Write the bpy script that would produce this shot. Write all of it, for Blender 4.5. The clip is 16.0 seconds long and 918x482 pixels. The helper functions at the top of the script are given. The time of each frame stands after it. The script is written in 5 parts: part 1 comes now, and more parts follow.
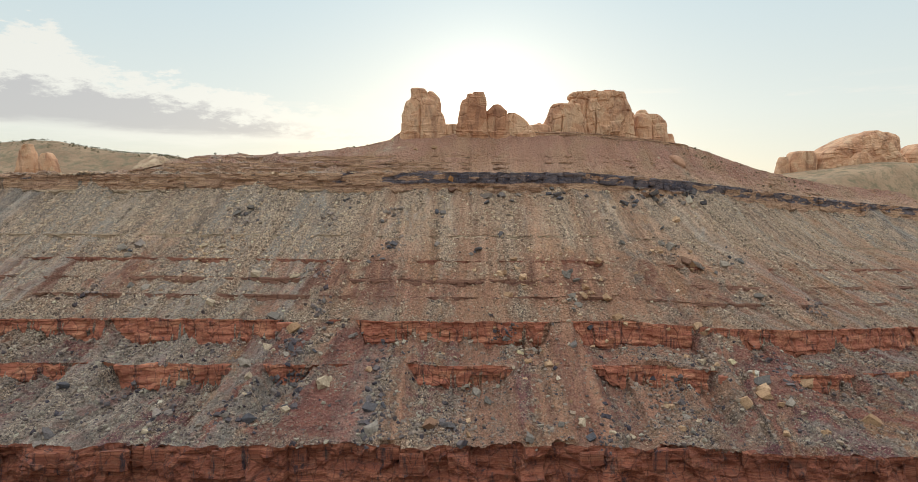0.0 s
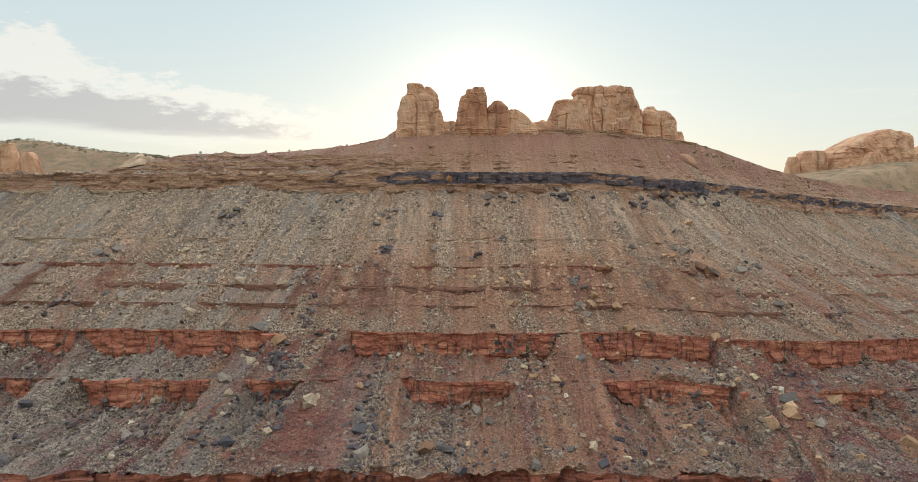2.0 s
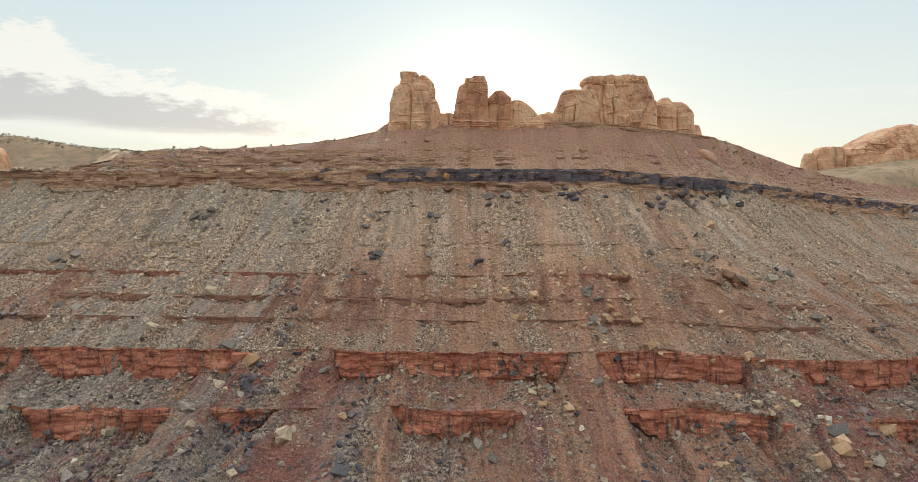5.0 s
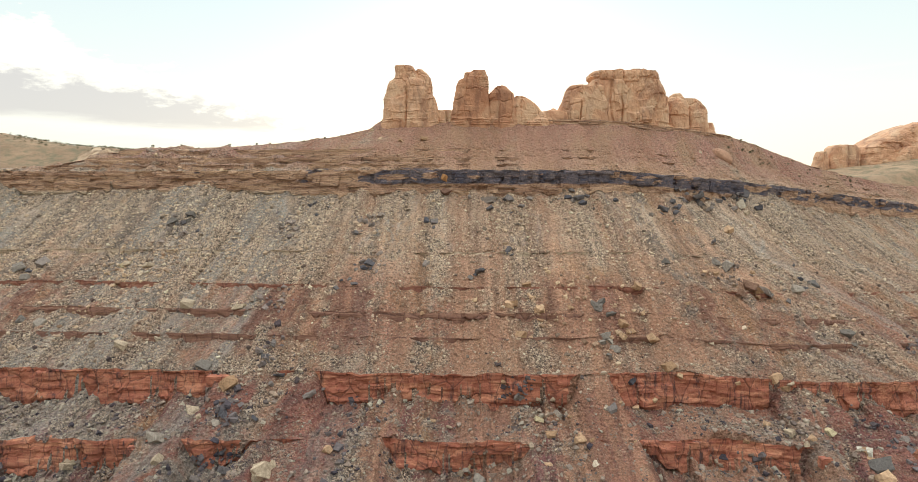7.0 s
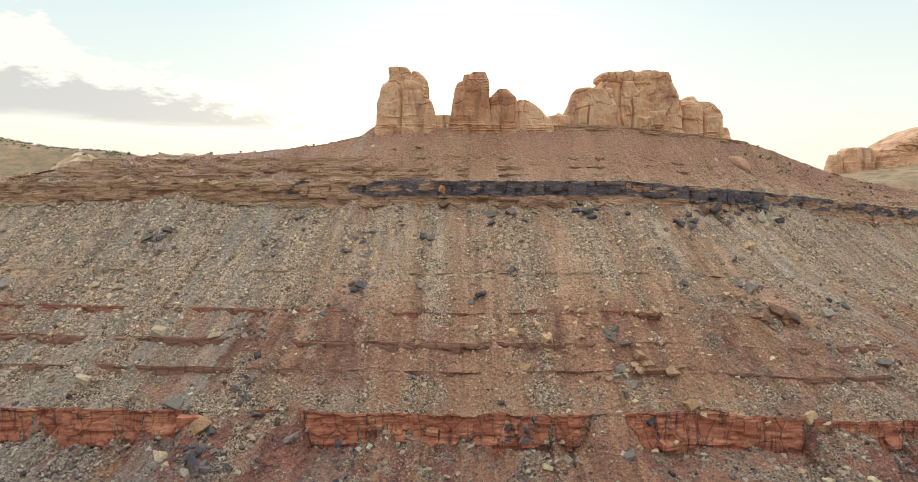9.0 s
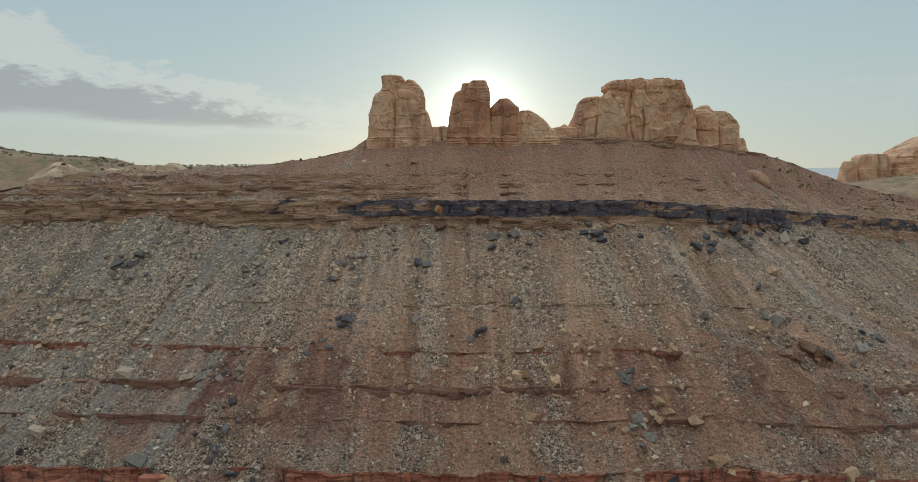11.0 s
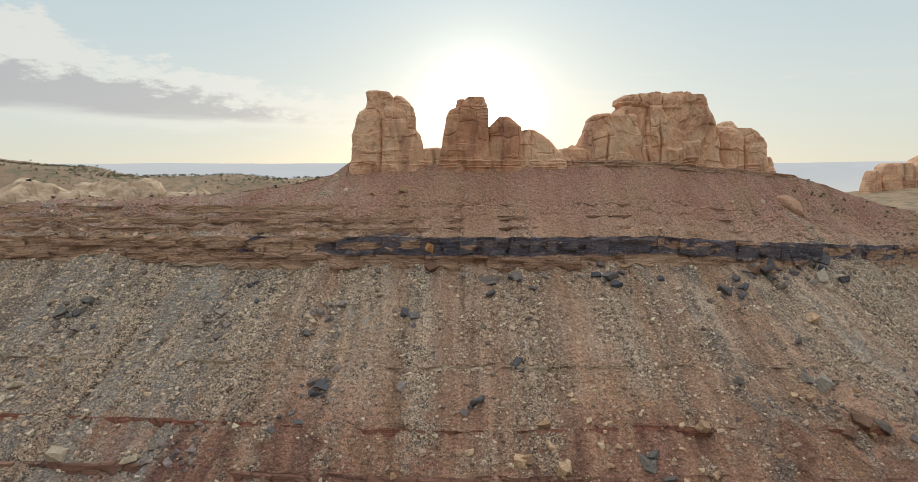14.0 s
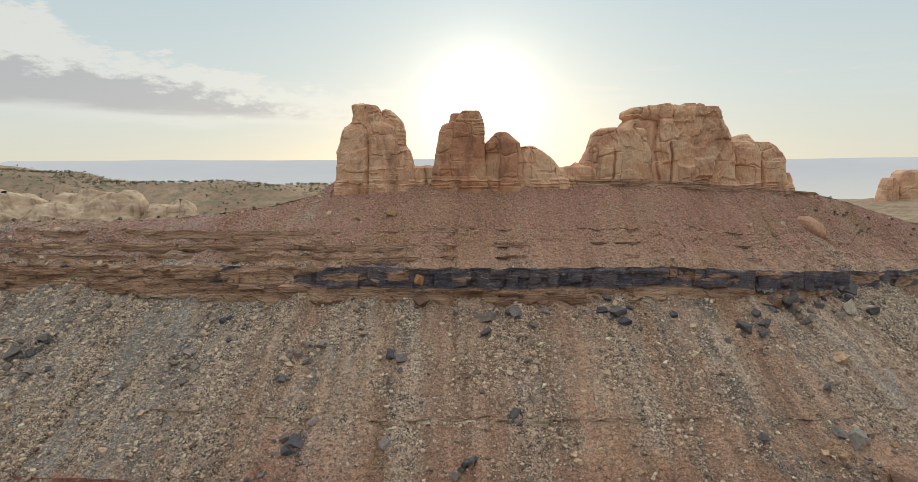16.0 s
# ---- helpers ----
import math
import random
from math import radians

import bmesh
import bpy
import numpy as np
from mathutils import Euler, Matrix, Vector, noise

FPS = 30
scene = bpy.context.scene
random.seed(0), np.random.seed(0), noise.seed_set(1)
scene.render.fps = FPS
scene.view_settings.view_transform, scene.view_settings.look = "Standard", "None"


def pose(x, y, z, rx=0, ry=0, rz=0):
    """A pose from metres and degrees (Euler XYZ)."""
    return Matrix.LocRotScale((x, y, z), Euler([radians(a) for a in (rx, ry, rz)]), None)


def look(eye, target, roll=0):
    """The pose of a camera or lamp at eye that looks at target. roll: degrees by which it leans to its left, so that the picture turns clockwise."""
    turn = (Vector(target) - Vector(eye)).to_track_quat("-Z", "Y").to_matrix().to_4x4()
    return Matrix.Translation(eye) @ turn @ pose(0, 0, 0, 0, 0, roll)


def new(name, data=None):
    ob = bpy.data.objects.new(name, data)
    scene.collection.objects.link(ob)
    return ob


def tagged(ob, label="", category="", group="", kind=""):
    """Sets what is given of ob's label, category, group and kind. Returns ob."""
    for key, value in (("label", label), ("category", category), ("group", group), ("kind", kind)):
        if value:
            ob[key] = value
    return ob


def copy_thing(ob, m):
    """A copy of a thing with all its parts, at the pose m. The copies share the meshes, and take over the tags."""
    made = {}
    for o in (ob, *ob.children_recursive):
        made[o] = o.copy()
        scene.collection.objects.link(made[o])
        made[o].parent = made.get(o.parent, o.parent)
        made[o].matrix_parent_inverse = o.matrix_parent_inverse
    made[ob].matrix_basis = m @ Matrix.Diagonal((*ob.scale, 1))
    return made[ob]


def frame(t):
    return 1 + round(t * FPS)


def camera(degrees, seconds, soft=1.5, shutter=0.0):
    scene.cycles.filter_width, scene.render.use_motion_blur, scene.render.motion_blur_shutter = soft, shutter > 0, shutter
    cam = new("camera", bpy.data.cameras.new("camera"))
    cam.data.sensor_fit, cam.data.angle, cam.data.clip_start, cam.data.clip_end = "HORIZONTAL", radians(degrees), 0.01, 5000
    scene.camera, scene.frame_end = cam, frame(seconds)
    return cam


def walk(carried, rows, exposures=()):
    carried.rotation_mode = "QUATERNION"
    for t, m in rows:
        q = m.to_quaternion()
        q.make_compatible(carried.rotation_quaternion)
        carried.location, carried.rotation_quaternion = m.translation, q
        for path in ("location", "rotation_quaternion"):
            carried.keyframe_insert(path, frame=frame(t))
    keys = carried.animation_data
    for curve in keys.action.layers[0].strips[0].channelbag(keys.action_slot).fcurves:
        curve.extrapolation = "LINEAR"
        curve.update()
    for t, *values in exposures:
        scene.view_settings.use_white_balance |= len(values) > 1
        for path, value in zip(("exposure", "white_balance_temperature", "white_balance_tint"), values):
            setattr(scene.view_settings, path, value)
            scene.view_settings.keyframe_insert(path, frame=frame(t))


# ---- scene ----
cam = camera(74.0, 16.0, soft=0.55)
# seconds, x, y, z, yaw, pitch, roll
ROWS = [
    (0, 0.19, -0.01, 99.93, 0.787, -4.108, 0.010),
    (1, 0.17, 8.72, 99.89, 0.745, -4.035, 0.020),
    (2, 0.05, 17.62, 99.88, 0.698, -3.989, 0.030),
    (3, -0.11, 26.65, 99.94, 0.639, -3.999, 0.030),
    (4, -0.30, 35.80, 100.20, 0.568, -4.081, 0.015),
    (5.2, -0.54, 46.90, 100.96, 0.475, -4.264, -0.010),
    (6.5, -0.75, 59.00, 102.64, 0.377, -4.506, -0.030),
    (7, -0.82, 63.67, 103.59, 0.343, -4.594, -0.025),
    (7.5, -0.86, 68.34, 104.72, 0.313, -4.670, -0.015),
    (8, -0.90, 73.01, 106.04, 0.287, -4.731, -0.000),
    (8.5, -0.90, 77.67, 107.52, 0.264, -4.777, 0.020),
    (9, -0.87, 82.33, 109.13, 0.244, -4.814, 0.045),
    (10.2, -0.70, 93.46, 113.45, 0.211, -4.905, 0.100),
    (11.5, -0.24, 105.40, 118.58, 0.199, -5.056, 0.160),
    (12.5, 0.32, 114.46, 122.68, 0.210, -5.237, 0.205),
    (13.5, 1.12, 123.38, 126.75, 0.252, -5.456, 0.245),
    (14.5, 2.15, 132.16, 130.76, 0.328, -5.676, 0.275),
    (15.5, 3.47, 140.74, 134.74, 0.436, -5.881, 0.310),
    (16, 4.23, 144.96, 136.73, 0.497, -5.980, 0.330),
]
EXPOSURES = [(0, -0.04, 6500, 8), (4.2, -0.02, 6500, 8), (6.3, 0.26, 6700, 8), (7.5, 0.34, 6700, 7), (8.5, 0.32, 6700, 7), (9.2, 0.17, 6650, 6), (11.3, -0.70, 5950, 1), (13.1, -0.80, 5950, 1), (13.6, -0.24, 6350, 8), (16, -0.28, 6350, 8)]
walk(cam, [(t, pose(x, y, z, 90 + pitch, roll, yaw)) for t, x, y, z, yaw, pitch, roll in ROWS], EXPOSURES)

# ---- light ----
SUN_UP, SUN_RIGHT = 6.4, 1.7  # degrees above the horizon, degrees to the right of straight ahead (+y)
world = bpy.data.worlds.new("sky")
scene.world = world
world.use_nodes = True
wn, wl = world.node_tree.nodes, world.node_tree.links
wn.clear()
sky = wn.new("ShaderNodeTexSky")
sky.sky_type, sky.sun_disc = "NISHITA", False
sky.sun_elevation, sky.sun_rotation = radians(SUN_UP), radians(SUN_RIGHT)
sky.altitude, sky.air_density, sky.dust_density, sky.ozone_density = 1400, 1.0, 2.0, 1.0
back = wn.new("ShaderNodeBackground")
wout = wn.new("ShaderNodeOutputWorld")


def wnode(kind, **sets):
    n = wn.new(kind)
    for key, value in sets.items():
        n.inputs[key].default_value = value
    return n


def wmath(op, a, b=0.0):
    n = wn.new("ShaderNodeMath")
    n.operation = op
    for i, v in enumerate((a, b)):
        if isinstance(v, (int, float)):
            n.inputs[i].default_value = v
        else:
            wl.new(v, n.inputs[i])
    return n.outputs[0]


def wspan(v, a, b, lo=0.0, hi=1.0):
    n = wn.new("ShaderNodeMapRange")
    n.interpolation_type = "SMOOTHSTEP"
    wl.new(v, n.inputs[0])
    for i, k in enumerate((a, b, lo, hi)):
        n.inputs[i + 1].default_value = k
    return n.outputs[0]


def wline(v, a, b, lo, hi):
    n = wn.new("ShaderNodeMapRange")
    wl.new(v, n.inputs[0])
    for i, k in enumerate((a, b, lo, hi)):
        n.inputs[i + 1].default_value = k
    return n.outputs[0]


def wmix(fac, a, b):
    n = wn.new("ShaderNodeMix")
    n.data_type = "RGBA"
    for socket, v in ((n.inputs["Factor"], fac), (n.inputs["A"], a), (n.inputs["B"], b)):
        if isinstance(v, tuple):
            socket.default_value = (*v, 1.0)
        elif isinstance(v, float):
            socket.default_value = v
        else:
            wl.new(v, socket)
    return n.outputs["Result"]


def wnoise(ax, ay, seed, detail=6.0, rough=0.6):
    """Noise, -0.5 to 0.5, over the sky's bearing and height in degrees."""
    c = wn.new("ShaderNodeCombineXYZ")
    wl.new(wmath("MULTIPLY", bearing, ax), c.inputs[0])
    wl.new(wmath("MULTIPLY", height, ay), c.inputs[1])
    c.inputs[2].default_value = seed
    n = wn.new("ShaderNodeTexNoise")
    wl.new(c.outputs[0], n.inputs["Vector"])
    n.inputs["Scale"].default_value, n.inputs["Detail"].default_value, n.inputs["Roughness"].default_value = 1.0, detail, rough
    return wmath("SUBTRACT", n.outputs["Fac"], 0.5)


way = wn.new("ShaderNodeSeparateXYZ")
wl.new(wn.new("ShaderNodeTexCoord").outputs["Generated"], way.inputs[0])
bearing = wmath("MULTIPLY", wmath("ARCTAN2", way.outputs[0], way.outputs[1]), 57.2958)
height = wmath("MULTIPLY", wmath("ARCSINE", way.outputs[2]), 57.2958)

# a milky high veil, paler and warmer towards the horizon
ramp = wn.new("ShaderNodeValToRGB")
wl.new(wspan(height, 0.0, 90.0), ramp.inputs[0])
ramp.inputs[0].links[0].from_node.interpolation_type = "LINEAR"
stops = [(0.0, (0.95, 0.90, 0.76)), (0.08, (0.87, 0.92, 0.88)), (0.2, (0.70, 0.84, 0.90)), (0.36, (0.98, 1.04, 1.04)), (0.7, (1.0, 1.0, 1.0))]
for i, (p, c) in enumerate(stops):
    el = ramp.color_ramp.elements[i] if i < 2 else ramp.color_ramp.elements.new(p)
    el.position, el.color = p, (*c, 1.0)
base = ramp.outputs[0]

# bank of cumulus low on the left: grey underside, bright puffs above it
fine, broad, wisp = wnoise(0.34, 0.85, 1.7, 9.0, 0.68), wnoise(0.10, 0.22, 4.2, 4.0), wnoise(0.12, 0.9, 9.3)
left = wspan(bearing, -16.0, -4.0, 1.0, 0.0)
crown = wline(bearing, -31.0, -14.0, 8.9, 6.5)
foot = wline(bearing, -40.0, -10.0, 5.35, 5.2)
over = wmath("SUBTRACT", height, foot)
under = wmath("SUBTRACT", crown, height)
grey = wmath("MULTIPLY", wspan(wmath("ADD", over, wmath("MULTIPLY", wisp, 1.6)), -0.2, 0.7), wspan(wmath("ADD", under, wmath("MULTIPLY", fine, 6.0)), -0.3, 0.8))
grey = wmath("MULTIPLY", grey, wspan(wmath("ADD", bearing, wmath("MULTIPLY", fine, 50.0)), -20.0, -9.0, 1.0, 0.0))
puffs = wmath("ADD", wmath("ADD", under, wspan(bearing, -35.0, -30.5, 4.2, 1.3)), wmath("ADD", wmath("MULTIPLY", fine, 8.0), wmath("MULTIPLY", broad, 4.0)))
white = wmath("MULTIPLY", wmath("MULTIPLY", wspan(puffs, -0.3, 0.7), wspan(wmath("ADD", over, wmath("MULTIPLY", wisp, 4.0)), -1.2, 0.6)), left)
streak = wmath("MULTIPLY", wspan(wisp, 0.02, 0.2, 0.0, 0.7), wmath("MULTIPLY", wspan(height, 5.0, 7.0), wspan(height, 8.5, 10.0, 1.0, 0.0)))
base = wmix(streak, base, (1.0, 0.97, 0.90))
base = wmix(white, base, (1.02, 1.0, 0.93))
base = wmix(wmath("MULTIPLY", grey, 0.92), base, (0.63, 0.61, 0.62))
veil = wn.new("ShaderNodeVectorMath")
veil.operation = "SCALE"
wl.new(base, veil.inputs[0])
# the thin veil is brightest overhead, and dimmer low down on the side away from the sun
facing = wmath("ADD", wmath("MULTIPLY", way.outputs[1], 1.0), wmath("MULTIPLY", way.outputs[2], 1.2))
wl.new(wmath("MULTIPLY", wspan(height, 17.0, 60.0, 8.2, 17.5), wspan(facing, -0.9, 0.5, 0.62, 1.0)), veil.inputs["Scale"])
total = wn.new("ShaderNodeVectorMath")
total.operation = "MULTIPLY_ADD"
wl.new(sky.outputs[0], total.inputs[0])
total.inputs[1].default_value = (0.17, 0.17, 0.17)
wl.new(veil.outputs[0], total.inputs[2])
# bright ring of haze round the sun
toward = wn.new("ShaderNodeVectorMath")
toward.operation = "DOT_PRODUCT"
wl.new(way.inputs[0].links[0].from_socket, toward.inputs[0])
toward.inputs[1].default_value = (math.sin(radians(SUN_RIGHT)) * math.cos(radians(SUN_UP)), math.cos(radians(SUN_RIGHT)) * math.cos(radians(SUN_UP)), math.sin(radians(SUN_UP)))
off_sun = wmath("MULTIPLY", wmath("ARCCOSINE", wmath("MINIMUM", toward.outputs["Value"], 1.0)), 57.2958)
ring = wmath("ADD", wmath("MULTIPLY", wmath("EXPONENT", wmath("MULTIPLY", off_sun, -0.55)), 40.0), wmath("MULTIPLY", wmath("EXPONENT", wmath("MULTIPLY", off_sun, -0.10)), 2.2))
glow = wn.new("ShaderNodeVectorMath")
glow.operation = "MULTIPLY_ADD"
glow.inputs[0].default_value = (1.0, 0.95, 0.82)
wl.new(ring, glow.inputs[1])
wl.new(total.outputs[0], glow.inputs[2])
wl.new(glow.outputs[0], back.inputs["Color"])
back.inputs["Strength"].default_value = 0.1
wl.new(back.outputs[0], wout.inputs["Surface"])

sun_data = bpy.data.lights.new("sun", "SUN")
sun_data.energy, sun_data.angle, sun_data.color = 3.0, radians(0.53), (1.0, 0.82, 0.62)
sun = new("sun", sun_data)
sun_way = Vector((math.sin(radians(SUN_RIGHT)) * math.cos(radians(SUN_UP)), math.cos(radians(SUN_RIGHT)) * math.cos(radians(SUN_UP)), math.sin(radians(SUN_UP))))
sun.matrix_world = look(tuple(Vector((0, 300, 300)) + sun_way * 300), (0, 300, 300))


# ---- materials ----
class Mat:
    """A node material with short helpers."""

    def __init__(self, name, rough=0.9):
        self.m = bpy.data.materials.new(name)
        self.m.use_nodes = True
        self.n, self.l = self.m.node_tree.nodes, self.m.node_tree.links
        self.bsdf = self.n["Principled BSDF"]
        self.bsdf.inputs["Roughness"].default_value = rough
        self.bsdf.inputs["Specular IOR Level"].default_value = 0.25
        self.geo = self.n.new("ShaderNodeNewGeometry")
        self.obj = self.n.new("ShaderNodeTexCoord")
        self.pos = self.geo.outputs["Position"]
        self.local = self.obj.outputs["Object"]

    def put(self, socket, v):
        if isinstance(v, (int, float)):
            socket.default_value = v
        elif isinstance(v, tuple):
            socket.default_value = (*v, 1.0) if len(v) == 3 and socket.type == "RGBA" else v
        else:
            self.l.new(v, socket)

    def math(self, op, a, b=0.0, c=0.0):
        n = self.n.new("ShaderNodeMath")
        n.operation = op
        for i, v in enumerate((a, b, c)):
            self.put(n.inputs[i], v)
        return n.outputs[0]

    def scaled(self, vec, s):
        n = self.n.new("ShaderNodeVectorMath")
        n.operation = "MULTIPLY"
        self.put(n.inputs[0], vec)
        n.inputs[1].default_value = s
        return n.outputs[0]

    def added(self, a, b):
        n = self.n.new("ShaderNodeVectorMath")
        n.operation = "ADD"
        self.put(n.inputs[0], a)
        self.put(n.inputs[1], b)
        return n.outputs[0]

    def noise(self, vec, scale, detail=4.0, rough=0.55, warp=0.0):
        n = self.n.new("ShaderNodeTexNoise")
        self.put(n.inputs["Vector"], vec)
        n.inputs["Scale"].default_value, n.inputs["Detail"].default_value = scale, detail
        n.inputs["Roughness"].default_value, n.inputs["Distortion"].default_value = rough, warp
        return n.outputs["Fac"]

    def cells(self, vec, scale, feature="F1", out="Distance"):
        n = self.n.new("ShaderNodeTexVoronoi")
        n.feature = feature
        self.put(n.inputs["Vector"], vec)
        n.inputs["Scale"].default_value = scale
        return n.outputs[out]

    def span(self, v, a, b, lo=0.0, hi=1.0):
        n = self.n.new("ShaderNodeMapRange")
        self.put(n.inputs[0], v)
        for i, k in enumerate((a, b, lo, hi)):
            n.inputs[i + 1].default_value = k
        return n.outputs[0]

    def mix(self, fac, a, b, blend="MIX"):
        n = self.n.new("ShaderNodeMix")
        n.data_type, n.blend_type = "RGBA", blend
        self.put(n.inputs["Factor"], fac)
        self.put(n.inputs["A"], a)
        self.put(n.inputs["B"], b)
        return n.outputs["Result"]

    def ramp(self, fac, stops):
        n = self.n.new("ShaderNodeValToRGB")
        self.put(n.inputs[0], fac)
        e = n.color_ramp.elements
        for i, (p, c) in enumerate(stops):
            el = e[i] if i < 2 else e.new(p)
            el.position, el.color = p, (*c, 1.0)
        return n.outputs[0]

    def z(self, vec=None):
        n = self.n.new("ShaderNodeSeparateXYZ")
        self.put(n.inputs[0], vec or self.pos)
        return n.outputs[2]

    def x(self, vec=None):
        n = self.n.new("ShaderNodeSeparateXYZ")
        self.put(n.inputs[0], vec or self.pos)
        return n.outputs[0]

    def bump(self, height, strength=0.6, distance=0.3):
        n = self.n.new("ShaderNodeBump")
        n.inputs["Strength"].default_value, n.inputs["Distance"].default_value = strength, distance
        self.put(n.inputs["Height"], height)
        self.l.new(n.outputs[0], self.bsdf.inputs["Normal"])

    def colour(self, v):
        self.put(self.bsdf.inputs["Base Color"], v)
        return self.m


DIP_FROM, DIP = 60.0, 0.075  # the beds dip to the right beyond this x


def bed_height(m):
    """Height within the beds, with the dip taken out."""
    over = m.math("MAXIMUM", m.math("SUBTRACT", m.x(), DIP_FROM), 0.0)
    return m.math("ADD", m.z(), m.math("MULTIPLY", over, DIP))


def soil_colour(m, zb):
    """Soil takes the colour of the bed that it weathers from."""
    return m.ramp(m.span(zb, 20.0, 140.0), [
        (0.0, (0.17, 0.07, 0.072)), (0.10, (0.17, 0.072, 0.078)), (0.20, (0.21, 0.092, 0.082)), (0.28, (0.35, 0.195, 0.135)),
        (0.34, (0.32, 0.16, 0.115)), (0.42, (0.39, 0.21, 0.145)), (0.50, (0.48, 0.32, 0.225)), (0.62, (0.54, 0.41, 0.305)),
        (0.70, (0.53, 0.40, 0.295)), (0.77, (0.50, 0.32, 0.22)), (0.84, (0.45, 0.25, 0.185)), (0.96, (0.40, 0.205, 0.16))])


def talus_material():
    m = Mat("talus", 0.95)
    level = bed_height(m)
    zb = m.math("ADD", level, m.span(m.noise(m.pos, 0.05, 4, 0.6), 0.0, 1.0, -5.0, 5.0))
    soil = soil_colour(m, zb)
    soil = m.mix(m.span(m.noise(m.scaled(m.pos, (1.0, 0.3, 0.3)), 0.06, 5, 0.65), 0.48, 0.66, 0.0, 0.8), soil, (0.33, 0.19, 0.10))
    high = m.span(level, 112.0, 118.0)
    patch = m.noise(m.scaled(m.pos, (1.0, 0.6, 0.6)), 0.045, 5, 0.6, 0.6)
    soil = m.mix(m.math("MULTIPLY", high, m.span(patch, 0.52, 0.62, 0.0, 0.6)), soil, (0.36, 0.17, 0.13))
    soil = m.mix(m.math("MULTIPLY", high, m.span(patch, 0.46, 0.38, 0.0, 0.7)), soil, (0.42, 0.27, 0.17))
    # rubble runs down the slope in loose streams
    rubble = m.mix(m.span(m.noise(m.pos, 0.25, 6, 0.7), 0.3, 0.7), (0.16, 0.11, 0.08), (0.40, 0.29, 0.20))
    rubble = m.mix(m.span(level, 52.0, 84.0, 0.0, 0.8), rubble, m.mix(m.span(m.noise(m.pos, 0.25, 6, 0.7), 0.3, 0.7), (0.36, 0.265, 0.19), (0.58, 0.45, 0.33)))
    for scale, amount in ((0.8, 0.35), (1.7, 0.7), (3.4, 0.8)):
        split = m.n.new("ShaderNodeSeparateColor")
        m.l.new(m.cells(m.pos, scale, "F1", "Color"), split.inputs[0])
        rubble = m.mix(m.math("MULTIPLY", m.span(split.outputs[0], 0.68, 0.9), amount), rubble, (0.60, 0.47, 0.355))
        rubble = m.mix(m.math("MULTIPLY", m.span(split.outputs[1], 0.70, 0.88), amount), rubble, (0.035, 0.032, 0.036))
    laid = m.n.new("ShaderNodeAttribute")
    laid.attribute_name = "rubble"
    cover = m.span(m.math("ADD", laid.outputs["Fac"], m.math("MULTIPLY", m.math("SUBTRACT", m.noise(m.pos, 0.8, 6, 0.8), 0.5), 0.9)), 0.2, 0.65)
    # dark broken rock; low on the slope the colour also carries shade between stones
    runs = m.n.new("ShaderNodeAttribute")
    runs.attribute_name = "stream_and_gap_shade"
    rubble = m.mix(m.math("MULTIPLY", runs.outputs["Fac"], 0.72), rubble, m.mix(m.span(m.noise(m.pos, 1.1, 6, 0.75), 0.3, 0.7), (0.04, 0.038, 0.042), (0.31, 0.265, 0.235)))
    gritty = m.n.new("ShaderNodeSeparateColor")
    m.l.new(m.cells(m.pos, 2.2, "F1", "Color"), gritty.inputs[0])
    grit = m.span(gritty.outputs[2], 0.78, 0.88, 0.0, 0.7)
    soil = m.mix(grit, soil, (0.43, 0.33, 0.24))
    soil = m.mix(m.span(gritty.outputs[1], 0.78, 0.88, 0.0, 0.6), soil, (0.09, 0.065, 0.055))
    # bare mudstone, washed clean and faintly banded
    washed = m.n.new("ShaderNodeAttribute")
    washed.attribute_name = "bare"
    bands = m.noise(m.scaled(m.pos, (0.02, 0.02, 1.0)), 1.6, 5, 0.7)
    mud = m.mix(m.span(bands, 0.35, 0.65), (0.17, 0.082, 0.062), (0.27, 0.135, 0.095))
    mud = m.mix(m.span(level, 56.0, 48.0, 0.0, 0.7), mud, m.mix(m.span(bands, 0.35, 0.65), (0.18, 0.07, 0.065), (0.33, 0.135, 0.10)))
    mud = m.mix(m.span(gritty.outputs[0], 0.86, 0.93, 0.0, 0.6), mud, (0.36, 0.27, 0.21))
    soil = m.mix(m.span(m.math("ADD", washed.outputs["Fac"], m.math("MULTIPLY", m.math("SUBTRACT", m.noise(m.pos, 0.5, 5, 0.7), 0.5), 0.8)), 0.3, 0.7, 0.0, 0.85), soil, mud)
    col = m.mix(cover, soil, rubble)
    clay = m.math("MULTIPLY", m.span(m.noise(m.scaled(m.pos, (1.0, 0.35, 0.35)), 0.075, 6, 0.65, 0.8), 0.56, 0.68, 0.0, 0.75), m.math("MULTIPLY", m.span(zb, 78.0, 86.0), m.span(zb, 106.0, 101.0)))
    col = m.mix(clay, col, (0.36, 0.365, 0.345))
    # washed streaks down the fall line
    along = m.n.new("ShaderNodeAttribute")
    along.attribute_name = "fall_line"
    way = m.n.new("ShaderNodeCombineXYZ")
    m.l.new(m.math("ADD", along.outputs["Fac"], m.span(m.noise(m.pos, 0.16, 5, 0.65), 0.0, 1.0, -2.5, 2.5)), way.inputs[0])
    m.l.new(m.math("MULTIPLY", level, 0.07), way.inputs[1])
    streak = m.noise(way.outputs[0], 0.28, 7, 0.72)
